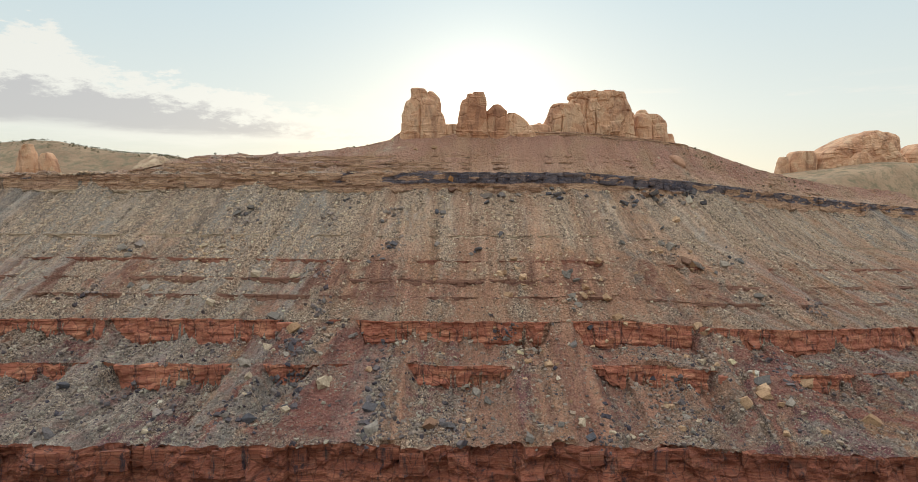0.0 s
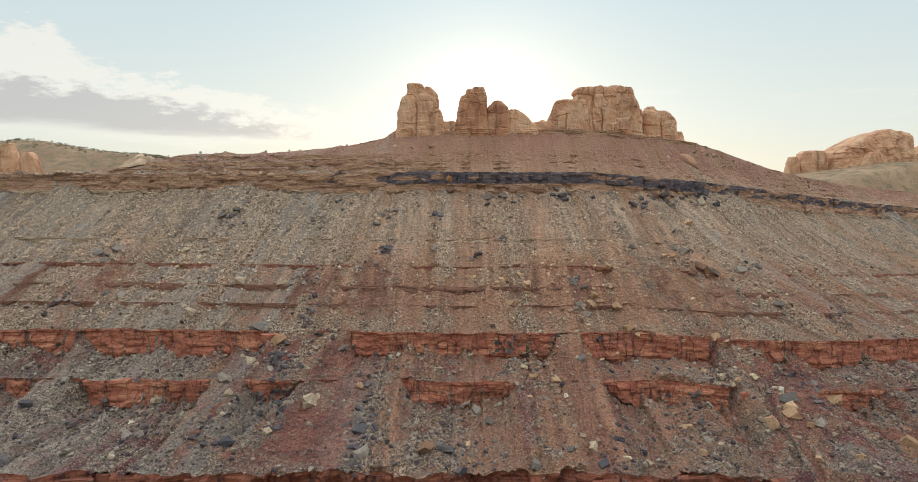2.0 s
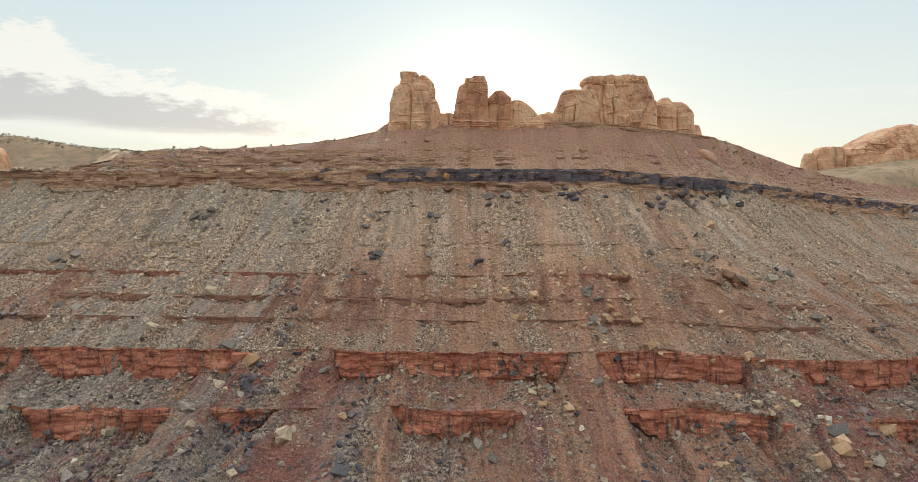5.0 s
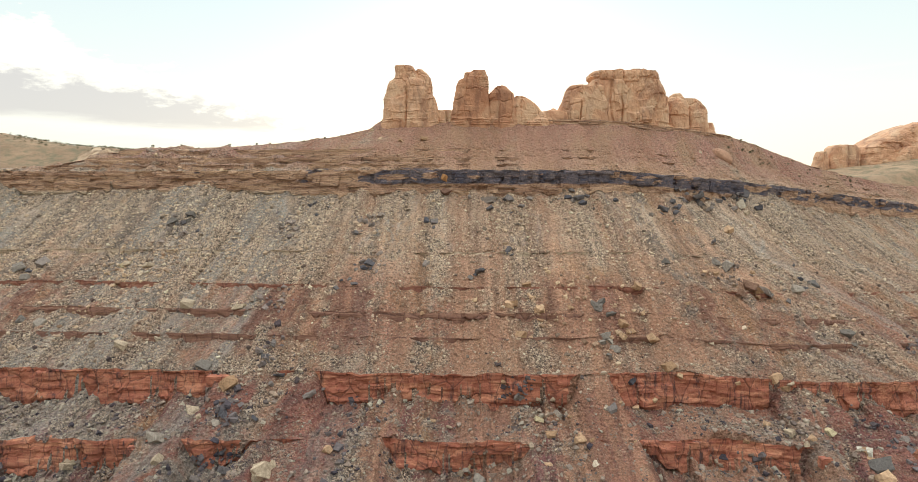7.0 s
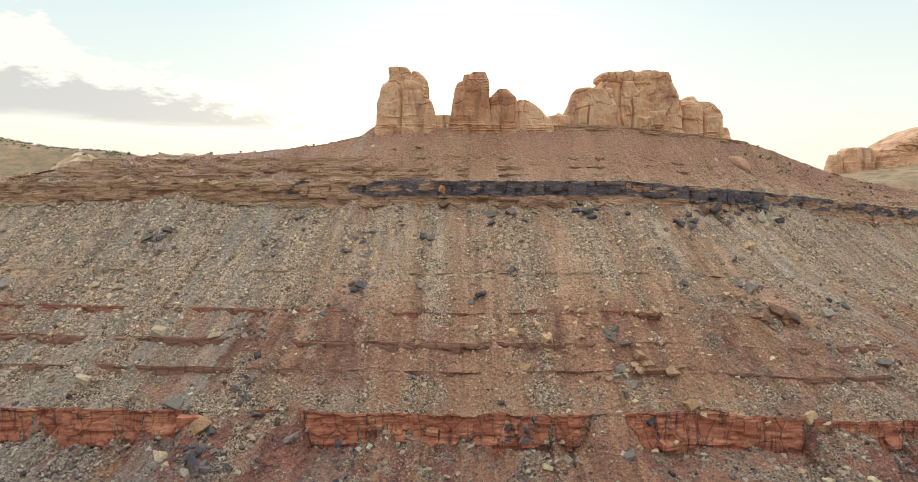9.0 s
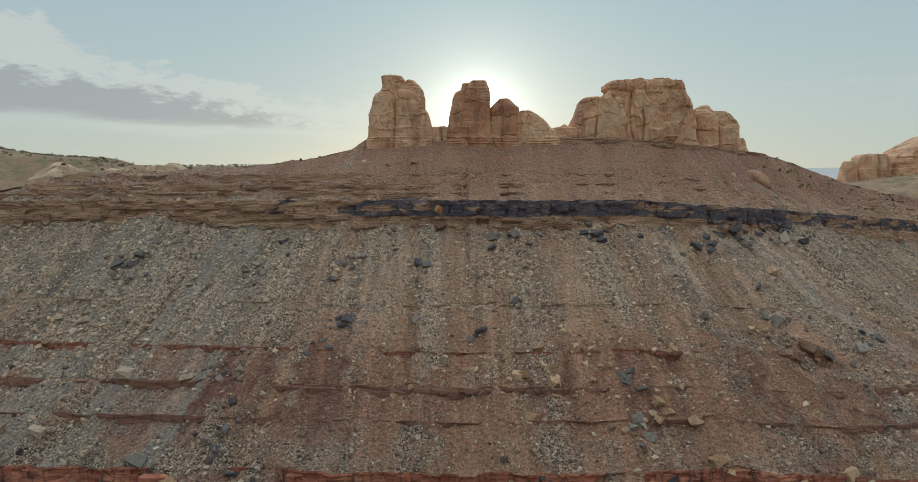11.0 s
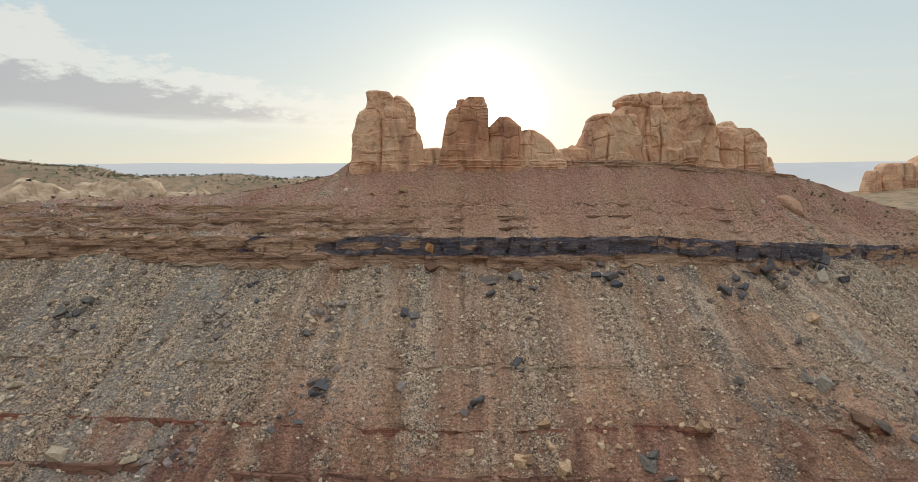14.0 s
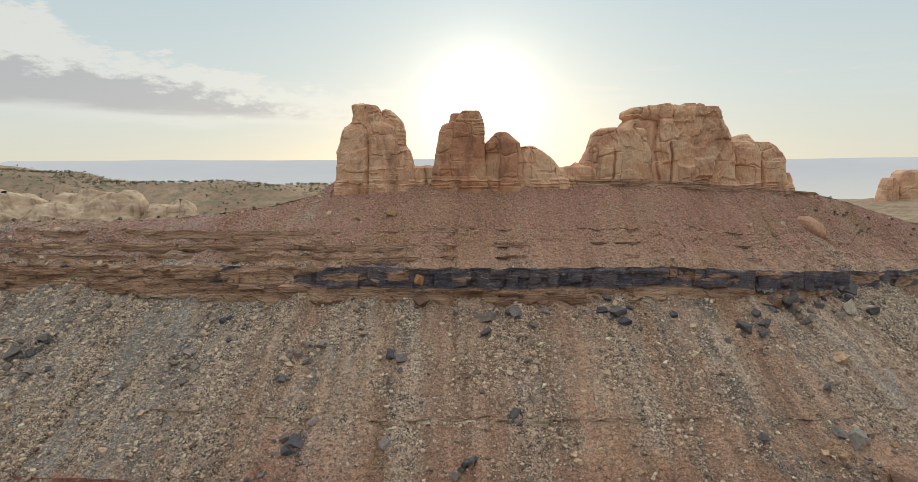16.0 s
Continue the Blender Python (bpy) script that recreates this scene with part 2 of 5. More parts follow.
    kin = m.math("ADD", 0.5, m.math("MULTIPLY", m.math("SUBTRACT", m.noise(way.outputs[0], 0.075, 6, 0.65), 0.5), m.span(level, 116.0, 108.0, 0.25, 1.0)))
    kin = m.math("ADD", kin, m.math("ADD", m.span(m.x(), -75.0, -25.0, 0.05, -0.09), m.span(m.x(), 80.0, 120.0, 0.0, 0.10)))
    col = m.mix(m.span(kin, 0.52, 0.66, 0.0, 0.6), col, (0.36, 0.335, 0.30))
    col = m.mix(m.span(kin, 0.48, 0.34, 0.0, 0.65), col, (0.42, 0.235, 0.15))
    col = m.mix(m.span(level, 118.0, 108.0, 0.2, 0.6), col, m.mix(m.span(streak, 0.32, 0.68), (0.16, 0.16, 0.18), (0.80, 0.79, 0.77)), "OVERLAY")
    grain = m.noise(m.pos, 2.0, 7, 0.85)
    col = m.mix(0.75, col, m.mix(m.span(grain, 0.28, 0.72), (0.02, 0.02, 0.02), (0.92, 0.92, 0.92)), "OVERLAY")
    rough = m.math("ADD", m.math("MULTIPLY", m.cells(m.pos, 0.9), 0.8), m.math("ADD", m.math("MULTIPLY", m.cells(m.pos, 2.6), 0.4), m.math("MULTIPLY", grain, 0.3)))
    m.bump(rough, 1.0, 1.3)
    return m.colour(col)


def cliff_material(name, tones, stain=0.4, scale=1.0, massive=0.0):
    """Bedded rock: tones are colours for thin beds, crossed by dark stains; massive rock shows its beds less."""
    m = Mat(name, 0.85)
    zb = bed_height(m)
    wob = m.math("ADD", zb, m.span(m.noise(m.pos, 0.12, 4), 0.0, 1.0, -0.8, 0.8))
    bed = m.n.new("ShaderNodeCombineXYZ")
    m.l.new(m.math("MULTIPLY", m.x(), 0.015), bed.inputs[0])
    m.l.new(wob, bed.inputs[2])
    beds = m.noise(bed.outputs[0], 0.9 * scale, 5, 0.7)
    body = m.noise(m.scaled(m.pos, (0.5, 0.5, 1.0)), 0.16, 5, 0.6, 0.6)
    tone = m.math("ADD", m.math("MULTIPLY", beds, 1.0 - massive), m.math("MULTIPLY", body, massive))
    col = m.ramp(m.span(tone, 0.34, 0.66), [(i / (len(tones) - 1), t) for i, t in enumerate(tones)])
    runs = m.noise(m.scaled(m.pos, (1.0, 1.0, 0.15)), 0.45, 6, 0.7)
    col = m.mix(m.math("MULTIPLY", m.span(runs, 0.54, 0.66), stain), col, (0.04, 0.03, 0.038))
    dust = m.noise(m.pos, 0.35, 5, 0.65)
    col = m.mix(m.math("MULTIPLY", m.span(dust, 0.5, 0.75), 0.35), col, (0.34, 0.20, 0.13))
    # tight joints, upright and along the beds
    crack = m.cells(m.added(m.scaled(m.pos, (0.17, 0.06, 0.10)), m.scaled(m.cells(m.pos, 0.3, "F1", "Color"), (0.12, 0.0, 0.1))), 1.0, "DISTANCE_TO_EDGE")
    col = m.mix(m.span(crack, 0.028, 0.006, 0.0, 0.5), col, (0.06, 0.032, 0.03))
    grain = m.noise(m.pos, 4.0, 6, 0.75)
    col = m.mix(0.45, col, m.mix(grain, (0.25, 0.25, 0.25), (0.78, 0.78, 0.78)), "OVERLAY")
    h = m.math("ADD", m.math("MULTIPLY", beds, 1.2 - 0.6 * massive), m.math("ADD", m.math("MULTIPLY", m.noise(m.pos, 1.0, 6, 0.7), 0.9), m.math("MULTIPLY", m.span(crack, 0.0, 0.06), 0.4)))
    m.bump(h, 0.9, 0.7)
    return m.colour(col)


def tower_material(name, tint):
    """Massive tan sandstone: pale fresh faces, brown varnish in sheets, thin beds low down."""
    m = Mat(name, 0.85)
    big = m.noise(m.pos, 0.10, 5, 0.6, 0.4)
    col = m.ramp(m.span(big, 0.3, 0.7), [(0.0, (0.40, 0.215, 0.13)), (0.35, (0.54, 0.31, 0.185)), (0.6, (0.62, 0.385, 0.235)), (1.0, (0.66, 0.44, 0.29))])
    bed = m.noise(m.scaled(m.pos, (0.04, 0.04, 1.0)), 0.55, 6, 0.7)
    col = m.mix(m.span(bed, 0.52, 0.75, 0.0, 0.25), col, (0.27, 0.145, 0.09))
    sheet = m.noise(m.scaled(m.pos, (1.0, 1.0, 0.35)), 0.16, 6, 0.65, 0.5)
    col = m.mix(m.span(sheet, 0.50, 0.62, 0.0, 0.5), col, (0.21, 0.12, 0.085))
    fresh = m.n.new("ShaderNodeSeparateColor")
    m.l.new(m.cells(m.scaled(m.pos, (1.0, 1.0, 0.8)), 0.16, "F1", "Color"), fresh.inputs[0])
    col = m.mix(m.span(fresh.outputs[0], 0.76, 0.8, 0.0, 0.5), col, (0.60, 0.43, 0.28))
    grain = m.noise(m.pos, 2.2, 7, 0.8)
    col = m.mix(0.5, col, m.mix(grain, (0.2, 0.2, 0.2), (0.8, 0.8, 0.8)), "OVERLAY")
    col = m.mix(1.0, col, tint, "MULTIPLY")
    h = m.math("ADD", m.math("MULTIPLY", bed, 0.08), m.math("ADD", m.math("MULTIPLY", m.noise(m.pos, 0.8, 7, 0.7), 0.8), m.math("MULTIPLY", m.cells(m.scaled(m.pos, (1, 1, 0.7)), 0.22, "DISTANCE_TO_EDGE"), 0.5)))
    m.bump(h, 0.6, 0.7)
    return m.colour(col)


def varnish_material():
    """Tan and brown thin-bedded sandstone with sheets of blue-black desert varnish on its upper beds."""
    m = Mat("varnished_sandstone", 0.75)
    zb = bed_height(m)
    bed = m.n.new("ShaderNodeCombineXYZ")
    m.l.new(m.math("MULTIPLY", m.x(), 0.03), bed.inputs[0])
    m.l.new(m.math("ADD", zb, m.span(m.noise(m.pos, 0.15, 4), 0.0, 1.0, -0.5, 0.5)), bed.inputs[2])
    beds = m.noise(bed.outputs[0], 2.0, 6, 0.8)
    col = m.ramp(m.span(beds, 0.34, 0.66), [(0.0, (0.14, 0.075, 0.055)), (0.25, (0.62, 0.36, 0.225)), (0.45, (0.30, 0.165, 0.11)), (0.7, (0.70, 0.455, 0.31)), (1.0, (0.30, 0.175, 0.125))])
    pieces = m.n.new("ShaderNodeSeparateColor")
    m.l.new(m.cells(m.scaled(m.pos, (0.13, 0.1, 1.2)), 1.0, "F1", "Color"), pieces.inputs[0])
    col = m.mix(m.span(pieces.outputs[0], 0.0, 1.0, 0.1, 0.55), col, m.mix(pieces.outputs[1], (0.32, 0.18, 0.125), (0.70, 0.465, 0.315)))
    broad = m.noise(m.scaled(m.pos, (0.05, 0.05, 0.3)), 1.0, 5, 0.6)
    col = m.mix(m.span(broad, 0.46, 0.62, 0.0, 0.6), col, (0.68, 0.44, 0.28))
    dust = m.noise(m.pos, 0.5, 6, 0.75)
    col = m.mix(m.span(dust, 0.54, 0.7, 0.0, 0.5), col, (0.48, 0.32, 0.215))
    faces = m.n.new("ShaderNodeSeparateColor")
    m.l.new(m.cells(m.scaled(m.pos, (0.14, 0.02, 0.5)), 1.0, "F1", "Color"), faces.inputs[0])
    blotch = m.math("ADD", m.math("MULTIPLY", m.span(m.noise(m.scaled(m.pos, (0.10, 0.03, 0.30)), 1.0, 5, 0.6), 0.25, 0.75), 0.7), m.math("MULTIPLY", faces.outputs[0], 0.3))
    along = m.n.new("ShaderNodeCombineXYZ")
    m.l.new(m.x(), along.inputs[0])
    reach = m.math("ADD", m.span(m.x(), -66.0, -2.0, -0.32, 0.10), m.span(m.x(), 112.0, 150.0, 0.0, -0.16))
    patch = m.math("ADD", m.math("MULTIPLY", m.noise(along.outputs[0], 0.035, 3), 0.5), m.math("ADD", m.math("MULTIPLY", blotch, 0.8), reach))
    wav = m.math("ADD", zb, m.span(m.noise(along.outputs[0], 0.08, 3), 0.0, 1.0, -1.6, 1.6))
    upper = m.math("MULTIPLY", m.span(wav, 106.6, 107.2), m.span(zb, 112.9, 113.6, 1.0, 0.0))
    sheet = m.math("MULTIPLY", m.span(patch, 0.53, 0.58), upper)
    wear = m.span(m.noise(m.scaled(m.pos, (1.0, 1.0, 1.8)), 0.7, 6, 0.7), 0.56, 0.68, 1.0, 0.35)
    skin = m.mix(m.span(m.noise(m.scaled(m.pos, (0.5, 0.2, 0.8)), 0.5, 6, 0.7), 0.35, 0.7), (0.085, 0.088, 0.13), (0.24, 0.19, 0.185))
    col = m.mix(m.math("MULTIPLY", sheet, wear), col, skin)
    pale = m.math("MULTIPLY", m.span(zb, 104.6, 103.4), m.span(m.x(), -60.0, -90.0))
    col = m.mix(m.math("MULTIPLY", pale, 0.7), col, (0.60, 0.50, 0.37))
    # open joints between the blocks
    gap = m.cells(m.scaled(m.pos, (0.13, 0.05, 1.15)), 1.0, "DISTANCE_TO_EDGE")
    col = m.mix(m.span(gap, 0.05, 0.015, 0.0, 0.6), col, (0.07, 0.045, 0.04))
    grain = m.noise(m.pos, 3.0, 7, 0.8)
    col = m.mix(0.6, col, m.mix(m.span(grain, 0.25, 0.75), (0.15, 0.15, 0.15), (0.88, 0.88, 0.88)), "OVERLAY")
    m.bump(m.math("ADD", m.math("MULTIPLY", beds, 1.0), m.math("MULTIPLY", m.noise(m.pos, 1.0, 7, 0.75), 1.2)), 1.0, 1.0)
    return m.colour(col)


def stone_material(name, dark, light, island=False, dusty=0.36):
    """Loose stones: every stone has its own tone, dusted with the soil that it lies on."""
    m = Mat(name, 0.9)
    if island:
        rnd = m.geo.outputs["Random Per Island"]
    else:
        rnd = m.n.new("ShaderNodeObjectInfo").outputs["Random"]
    if island:
        col = m.ramp(rnd, [(0.0, dark), (0.22, tuple(0.6 * a + 0.4 * b for a, b in zip(dark, light))), (0.6, light), (1.0, tuple(min(0.68, 1.3 * b) for b in light))])
    else:
        col = m.ramp(rnd, [(0.0, dark), (0.5, tuple(0.65 * a + 0.35 * b for a, b in zip(dark, light))), (0.85, light), (1.0, tuple(min(0.5, 1.2 * b) for b in light))])
    if island:
        deep = bed_height(m)
        col = m.mix(m.span(deep, 55.0, 85.0, dusty, dusty + 0.12), col, soil_colour(m, deep))
        col = m.mix(m.span(deep, 62.0, 40.0, 0.0, 0.5), col, (0.06, 0.06, 0.08))
    col = m.mix(0.7, col, m.mix(m.span(m.noise(m.pos, 1.6, 7, 0.8), 0.25, 0.75), (0.12, 0.115, 0.11), (0.88, 0.87, 0.85)), "OVERLAY")
    m.bsdf.inputs["Specular IOR Level"].default_value = 0.1
    m.bump(m.noise(m.pos, 2.2, 7, 0.75), 0.9, 0.4)
    return m.colour(col)


TALUS = talus_material()
RED = cliff_material("red_sandstone", [(0.22, 0.075, 0.055), (0.46, 0.18, 0.11), (0.33, 0.11, 0.072), (0.56, 0.25, 0.15), (0.32, 0.12, 0.085)], 0.85, massive=0.6)
BAND = varnish_material()
PALE_LEDGE = cliff_material("pale_sandstone", [(0.36, 0.28, 0.20), (0.52, 0.42, 0.31), (0.42, 0.31, 0.22), (0.56, 0.46, 0.34)], 0.2)
DARK_RED = cliff_material("dark_red_sandstone", [(0.12, 0.04, 0.03), (0.28, 0.095, 0.055), (0.17, 0.055, 0.038), (0.32, 0.12, 0.07), (0.14, 0.05, 0.045)], 1.0)
SPIRE = tower_material("tan_sandstone", (0.97, 0.95, 0.97))
SPIRE_BROWN = tower_material("brown_sandstone", (0.82, 0.72, 0.70))
def slickrock_material():
    m = Mat("cream_slickrock", 0.9)
    col = m.mix(m.span(m.noise(m.scaled(m.pos, (1, 1, 3)), 0.08, 6, 0.6), 0.35, 0.65), (0.36, 0.25, 0.165), (0.56, 0.43, 0.30))
    col = m.mix(m.span(m.noise(m.scaled(m.pos, (1, 1, 0.3)), 0.25, 6, 0.65), 0.52, 0.66, 0.0, 0.6), col, (0.15, 0.10, 0.07))
    m.bump(m.noise(m.scaled(m.pos, (1, 1, 3)), 0.4, 7, 0.7), 0.7, 1.2)
    return m.colour(col)


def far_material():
    """Far distance: bright haze is painted in as a glow that pales towards the valley floor."""
    m = Mat("far_haze_glow", 1.0)
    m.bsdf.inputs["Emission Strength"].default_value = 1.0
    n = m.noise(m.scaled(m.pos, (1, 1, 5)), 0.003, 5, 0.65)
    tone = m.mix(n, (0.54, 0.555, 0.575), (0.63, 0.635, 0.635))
    # haze goes into the emission colour, paler and warmer lower down
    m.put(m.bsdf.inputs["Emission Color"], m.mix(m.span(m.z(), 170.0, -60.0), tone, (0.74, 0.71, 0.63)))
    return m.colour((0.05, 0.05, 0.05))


SLICKROCK = slickrock_material()
FAR_HAZE = far_material()
TAN_STONE = stone_material("tan_boulder", (0.34, 0.215, 0.13), (0.54, 0.37, 0.24))
GREY_STONE = stone_material("grey_boulder", (0.13, 0.12, 0.115), (0.32, 0.28, 0.24))
RUBBLE = stone_material("loose_stone", (0.026, 0.027, 0.036), (0.60, 0.465, 0.345), True, 0.3)
RUSTY = cliff_material("rust_mudstone", [(0.17, 0.07, 0.055), (0.31, 0.135, 0.09), (0.22, 0.09, 0.065), (0.36, 0.17, 0.11)], 0.5)
BROWN = cliff_material("brown_mudstone", [(0.16, 0.08, 0.06), (0.28, 0.15, 0.105), (0.20, 0.10, 0.075), (0.33, 0.19, 0.13)], 0.3)


# ---- mesh helpers ----
def hash3(i, j, k):
    h = (i.astype(np.int64) * 374761393 + j.astype(np.int64) * 668265263 + k.astype(np.int64) * 2147483647) & 0x7FFFFFFF
    h = ((h ^ (h >> 13)) * 1274126177) & 0x7FFFFFFF
    return ((h ^ (h >> 16)) & 0xFFFFF) / 1048575.0


def vnoise(x, y, z):
    """Value noise, 0 to 1."""
    x, y, z = np.broadcast_arrays(np.asarray(x, float), np.asarray(y, float), np.asarray(z, float))
    i, j, k = np.floor(x), np.floor(y), np.floor(z)
    u, v, w = (s * s * (3 - 2 * s) for s in (x - i, y - j, z - k))
    out = 0
    for a in (0, 1):
        for b in (0, 1):
            for c in (0, 1):
                wt = (u if a else 1 - u) * (v if b else 1 - v) * (w if c else 1 - w)
                out = out + wt * hash3(i + a, j + b, k + c)
    return out


def fbm(x, y, z, octaves=4, gain=0.5):
    out, amp, total = 0, 1.0, 0.0
    for o in range(octaves):
        f = 2.0**o
        out = out + amp * vnoise(x * f + 17.3 * o, y * f - 9.1 * o, z * f + 5.7 * o)
        total += amp
        amp *= gain
    return out / total * 2 - 1


def mesh_from(name, verts, faces, mats=(), slots=None, smooth=False):
    me = bpy.data.meshes.new(name)
    verts, faces = np.asarray(verts, np.float32), np.asarray(faces, np.int32)
    n = faces.shape[1]
    me.vertices.add(len(verts))
    me.vertices.foreach_set("co", verts.ravel())
    me.loops.add(faces.size)
    me.loops.foreach_set("vertex_index", faces.ravel())
    me.polygons.add(len(faces))
    me.polygons.foreach_set("loop_start", np.arange(0, faces.size, n, dtype=np.int32))
    for m in mats:
        me.materials.append(m)
    if slots is not None:
        me.polygons.foreach_set("material_index", np.asarray(slots, np.int32))
    me.polygons.foreach_set("use_smooth", np.full(len(faces), smooth))
    me.update(calc_edges=True)
    return me


def grid_faces(nu, nv):
    """Quads over a grid of nu rows by nv columns, row-major."""
    a = (np.arange(nu - 1)[:, None] * nv + np.arange(nv - 1)[None, :]).ravel()
    return np.stack([a, a + 1, a + nv + 1, a + nv], 1)


def part(name, me, parent, label=""):
    ob = new(name, me)
    ob.parent = parent
    if label:
        tagged(ob, label)
    return ob


def empty(name, at=(0, 0, 0)):
    ob = new(name)
    ob.location = at
    return ob


# ---- hillside ----
# beds, from the crest down: y and z of the edge at the middle of the slope, and the rows of the cliff below it
BEDS = [  # y, z, cliff rows, slope rows below
    (338.0, 135.8, 4, 24),
    (323.5, 121.5, 4, 5),
    (319.0, 118.0, 5, 5),
    (313.5, 115.0, 5, 5),
    (308.0, 112.3, 18, 56),
    (277.0, 82.5, 3, 26),
    (262.0, 72.5, 4, 14),
    (253.0, 65.5, 4, 10),
    (246.0, 59.5, 4, 18),
    (236.0, 51.5, 18, 36),
    (218.0, 39.0, 16, 56),
    (178.0, 25.5, 32, 16),
]
FOOT = (140.0, 0.0)
XS = np.concatenate([np.arange(-520, -248, 4.0), np.arange(-248, 296, 0.5), np.arange(296, 620, 4.0)])


def crest(x):
    """Height of the ridge along x."""
    line = np.interp(x, [-520.0, -193.5, -167.1, -149.2, -125.5, -93.5, -61.5, -43.0, -37.0, 118.4, 130.3, 186.5, 252.6, 362.7, 400.0, 620.0], [112.0, 112.8, 117.3, 122.6, 122.9, 123.7, 127.0, 131, 135.8, 136.4, 129.8, 117.2, 108.8, 102.0, 95, 82])
    return line + 0.5 * fbm(x * 0.09, 31.0, 0.0, 4)


def recede(x):
    over = np.maximum(x - 95, 0)
    return 0.42 * over * over / (over + 30)


def bow(x, zb):
    """How far the flanks of the hill draw back, more so high up."""
    left = 9 * np.clip((-x - 20) / 60, 0, 1) + 0.05 * np.clip(-x - 80, 0, 200)
    over = np.maximum(x - 60, 0)
    right = np.minimum(0.32 * over * over / (over + 18), 60)
    return left * np.clip((zb - 45) / 25, 0, 1) + right * np.clip((zb - 45) / 40, 0, 1)


def dip(x):
    return -DIP * np.maximum(x - DIP_FROM, 0)


def shown(x, spans, soft=4.0):
    """Height of bare cliff along x from (left, right, height) spans."""
    h = np.zeros_like(x)
    for a, b, height in spans:
        h = np.maximum(h, height * np.clip(np.minimum(x - a, b - x) / soft, 0, 1))
    return h


RED_SPANS = [(-210, -142, 5), (-143, -72, 6.5), (-44, 33, 6.5), (41, 92, 10.0), (88, 112, 2.2), (107, 215, 8.5), (-330, -205, 7), (210, 420, 8)]
LOWER_SPANS = [(-178, -145, 3.5), (-131, -85, 6.5), (-75, -56, 4.5), (-22, 17, 6), (45, 92, 7), (118, 150, 5), (165, 300, 5), (-300, -195, 6)]


def cliffs(x):
    """Bare height of every bed's cliff along x."""
    n = lambda s, k: vnoise(x * s, k, 0.5)  # noqa: E731
    part_cover = lambda s, k, at=0.42: np.clip((0.65 * n(s, k) + 0.35 * n(s * 4, k + 40) - at) * 6, 0, 1)  # noqa: E731
    scallop = lambda k: 0.45 + 0.75 * n(0.09, k) + 0.65 * n(0.3, k + 20) - 0.3 * n(1.1, k + 30)  # noqa: E731
    west = np.clip((10 - x) / 40, 0, 1)
    return [
        1.2 + 1.5 * n(0.1, 1),
        (0.1 + 3.0 * west) * part_cover(0.06, 2, 0.35),
        (0.1 + 2.6 * west) * part_cover(0.05, 12, 0.36),
        (0.4 + 2.0 * west) * part_cover(0.07, 13, 0.3),
        9.0 + 3.0 * (n(0.07, 3) - 0.5) + 2.4 * (n(0.3, 33) - 0.5) - 3.5 * np.clip((n(0.045, 4) - 0.62) * 5, 0, 1),
        1.6 * part_cover(0.05, 5, 0.40) * np.clip((30 - x) / 60, 0.25, 1),
        1.5 * part_cover(0.07, 6, 0.47),
        2.0 * part_cover(0.09, 7, 0.48),
        1.7 * part_cover(0.08, 8, 0.48),
        1.3 * shown(x, RED_SPANS) * scallop(9),
        1.35 * shown(x, LOWER_SPANS) * scallop(10),
        17 + 4 * n(0.05, 11),
    ]


def fall_line(x, y):
    """A coordinate that stays the same down the steepest way."""
    over = np.maximum(x - 95, 0)
    turn = 0.42 * over * (over + 60) / (over + 30) ** 2
    turn = turn + 0.30 * np.clip((x - 60) / 40, 0, 1) - 0.14 * np.clip((-x - 30) / 40, 0, 1)
    return x + 1.5 * turn * (y - recede(x) - 300)


def streams_and_gap_shade(x, y, z):
    """Runs of dark broken rock below the varnished ledge, and painted shade of stone gaps low down, 0 to 1."""
    f = fall_line(x, y)
    zb = z - dip(x)
    n = fbm(f * 0.05 + 0.5 * fbm(f * 0.03, zb * 0.04, 21.0, 2), zb * 0.010, 23.0, 4, 0.6) + 0.35 * fbm(x * 0.3, y * 0.3, z * 0.3, 3)
    upper_west = np.clip((-x - 15) / 40, 0, 1) * np.clip((zb - 66) / 12, 0, 1)
    return np.clip((n - 0.16 + 0.16 * upper_west + 0.36 * np.clip((50 - zb) / 8, 0, 1) + 0.16 * np.clip((zb - 82) / 8, 0, 1)) * 2.6, 0, 1) * np.clip((112 - zb) / 4, 0, 1)


def bare_ground(x, y, z):
    """Washed-out windows of bare mudstone between the rubble streams, 0 to 1."""
    zb = z - dip(x)
    f = fall_line(x, y)
    n = fbm(f * 0.085 + 0.4 * fbm(f * 0.05, zb * 0.06, 41.0, 2), zb * 0.018, 43.0, 4, 0.55)
    soft = np.clip(1.3 - np.abs(zb - 66) / 11, 0, 1) + 0.95 * np.clip(1.3 - np.abs(zb - 45) / 7, 0, 1) + 0.95 * np.clip(1.3 - np.abs(zb - 31) / 8, 0, 1)
    return np.clip((n + 0.35 * fbm(x * 0.25, y * 0.25, z * 0.25, 3) - 0.15) * 5, 0, 1) * np.clip(soft, 0, 1)


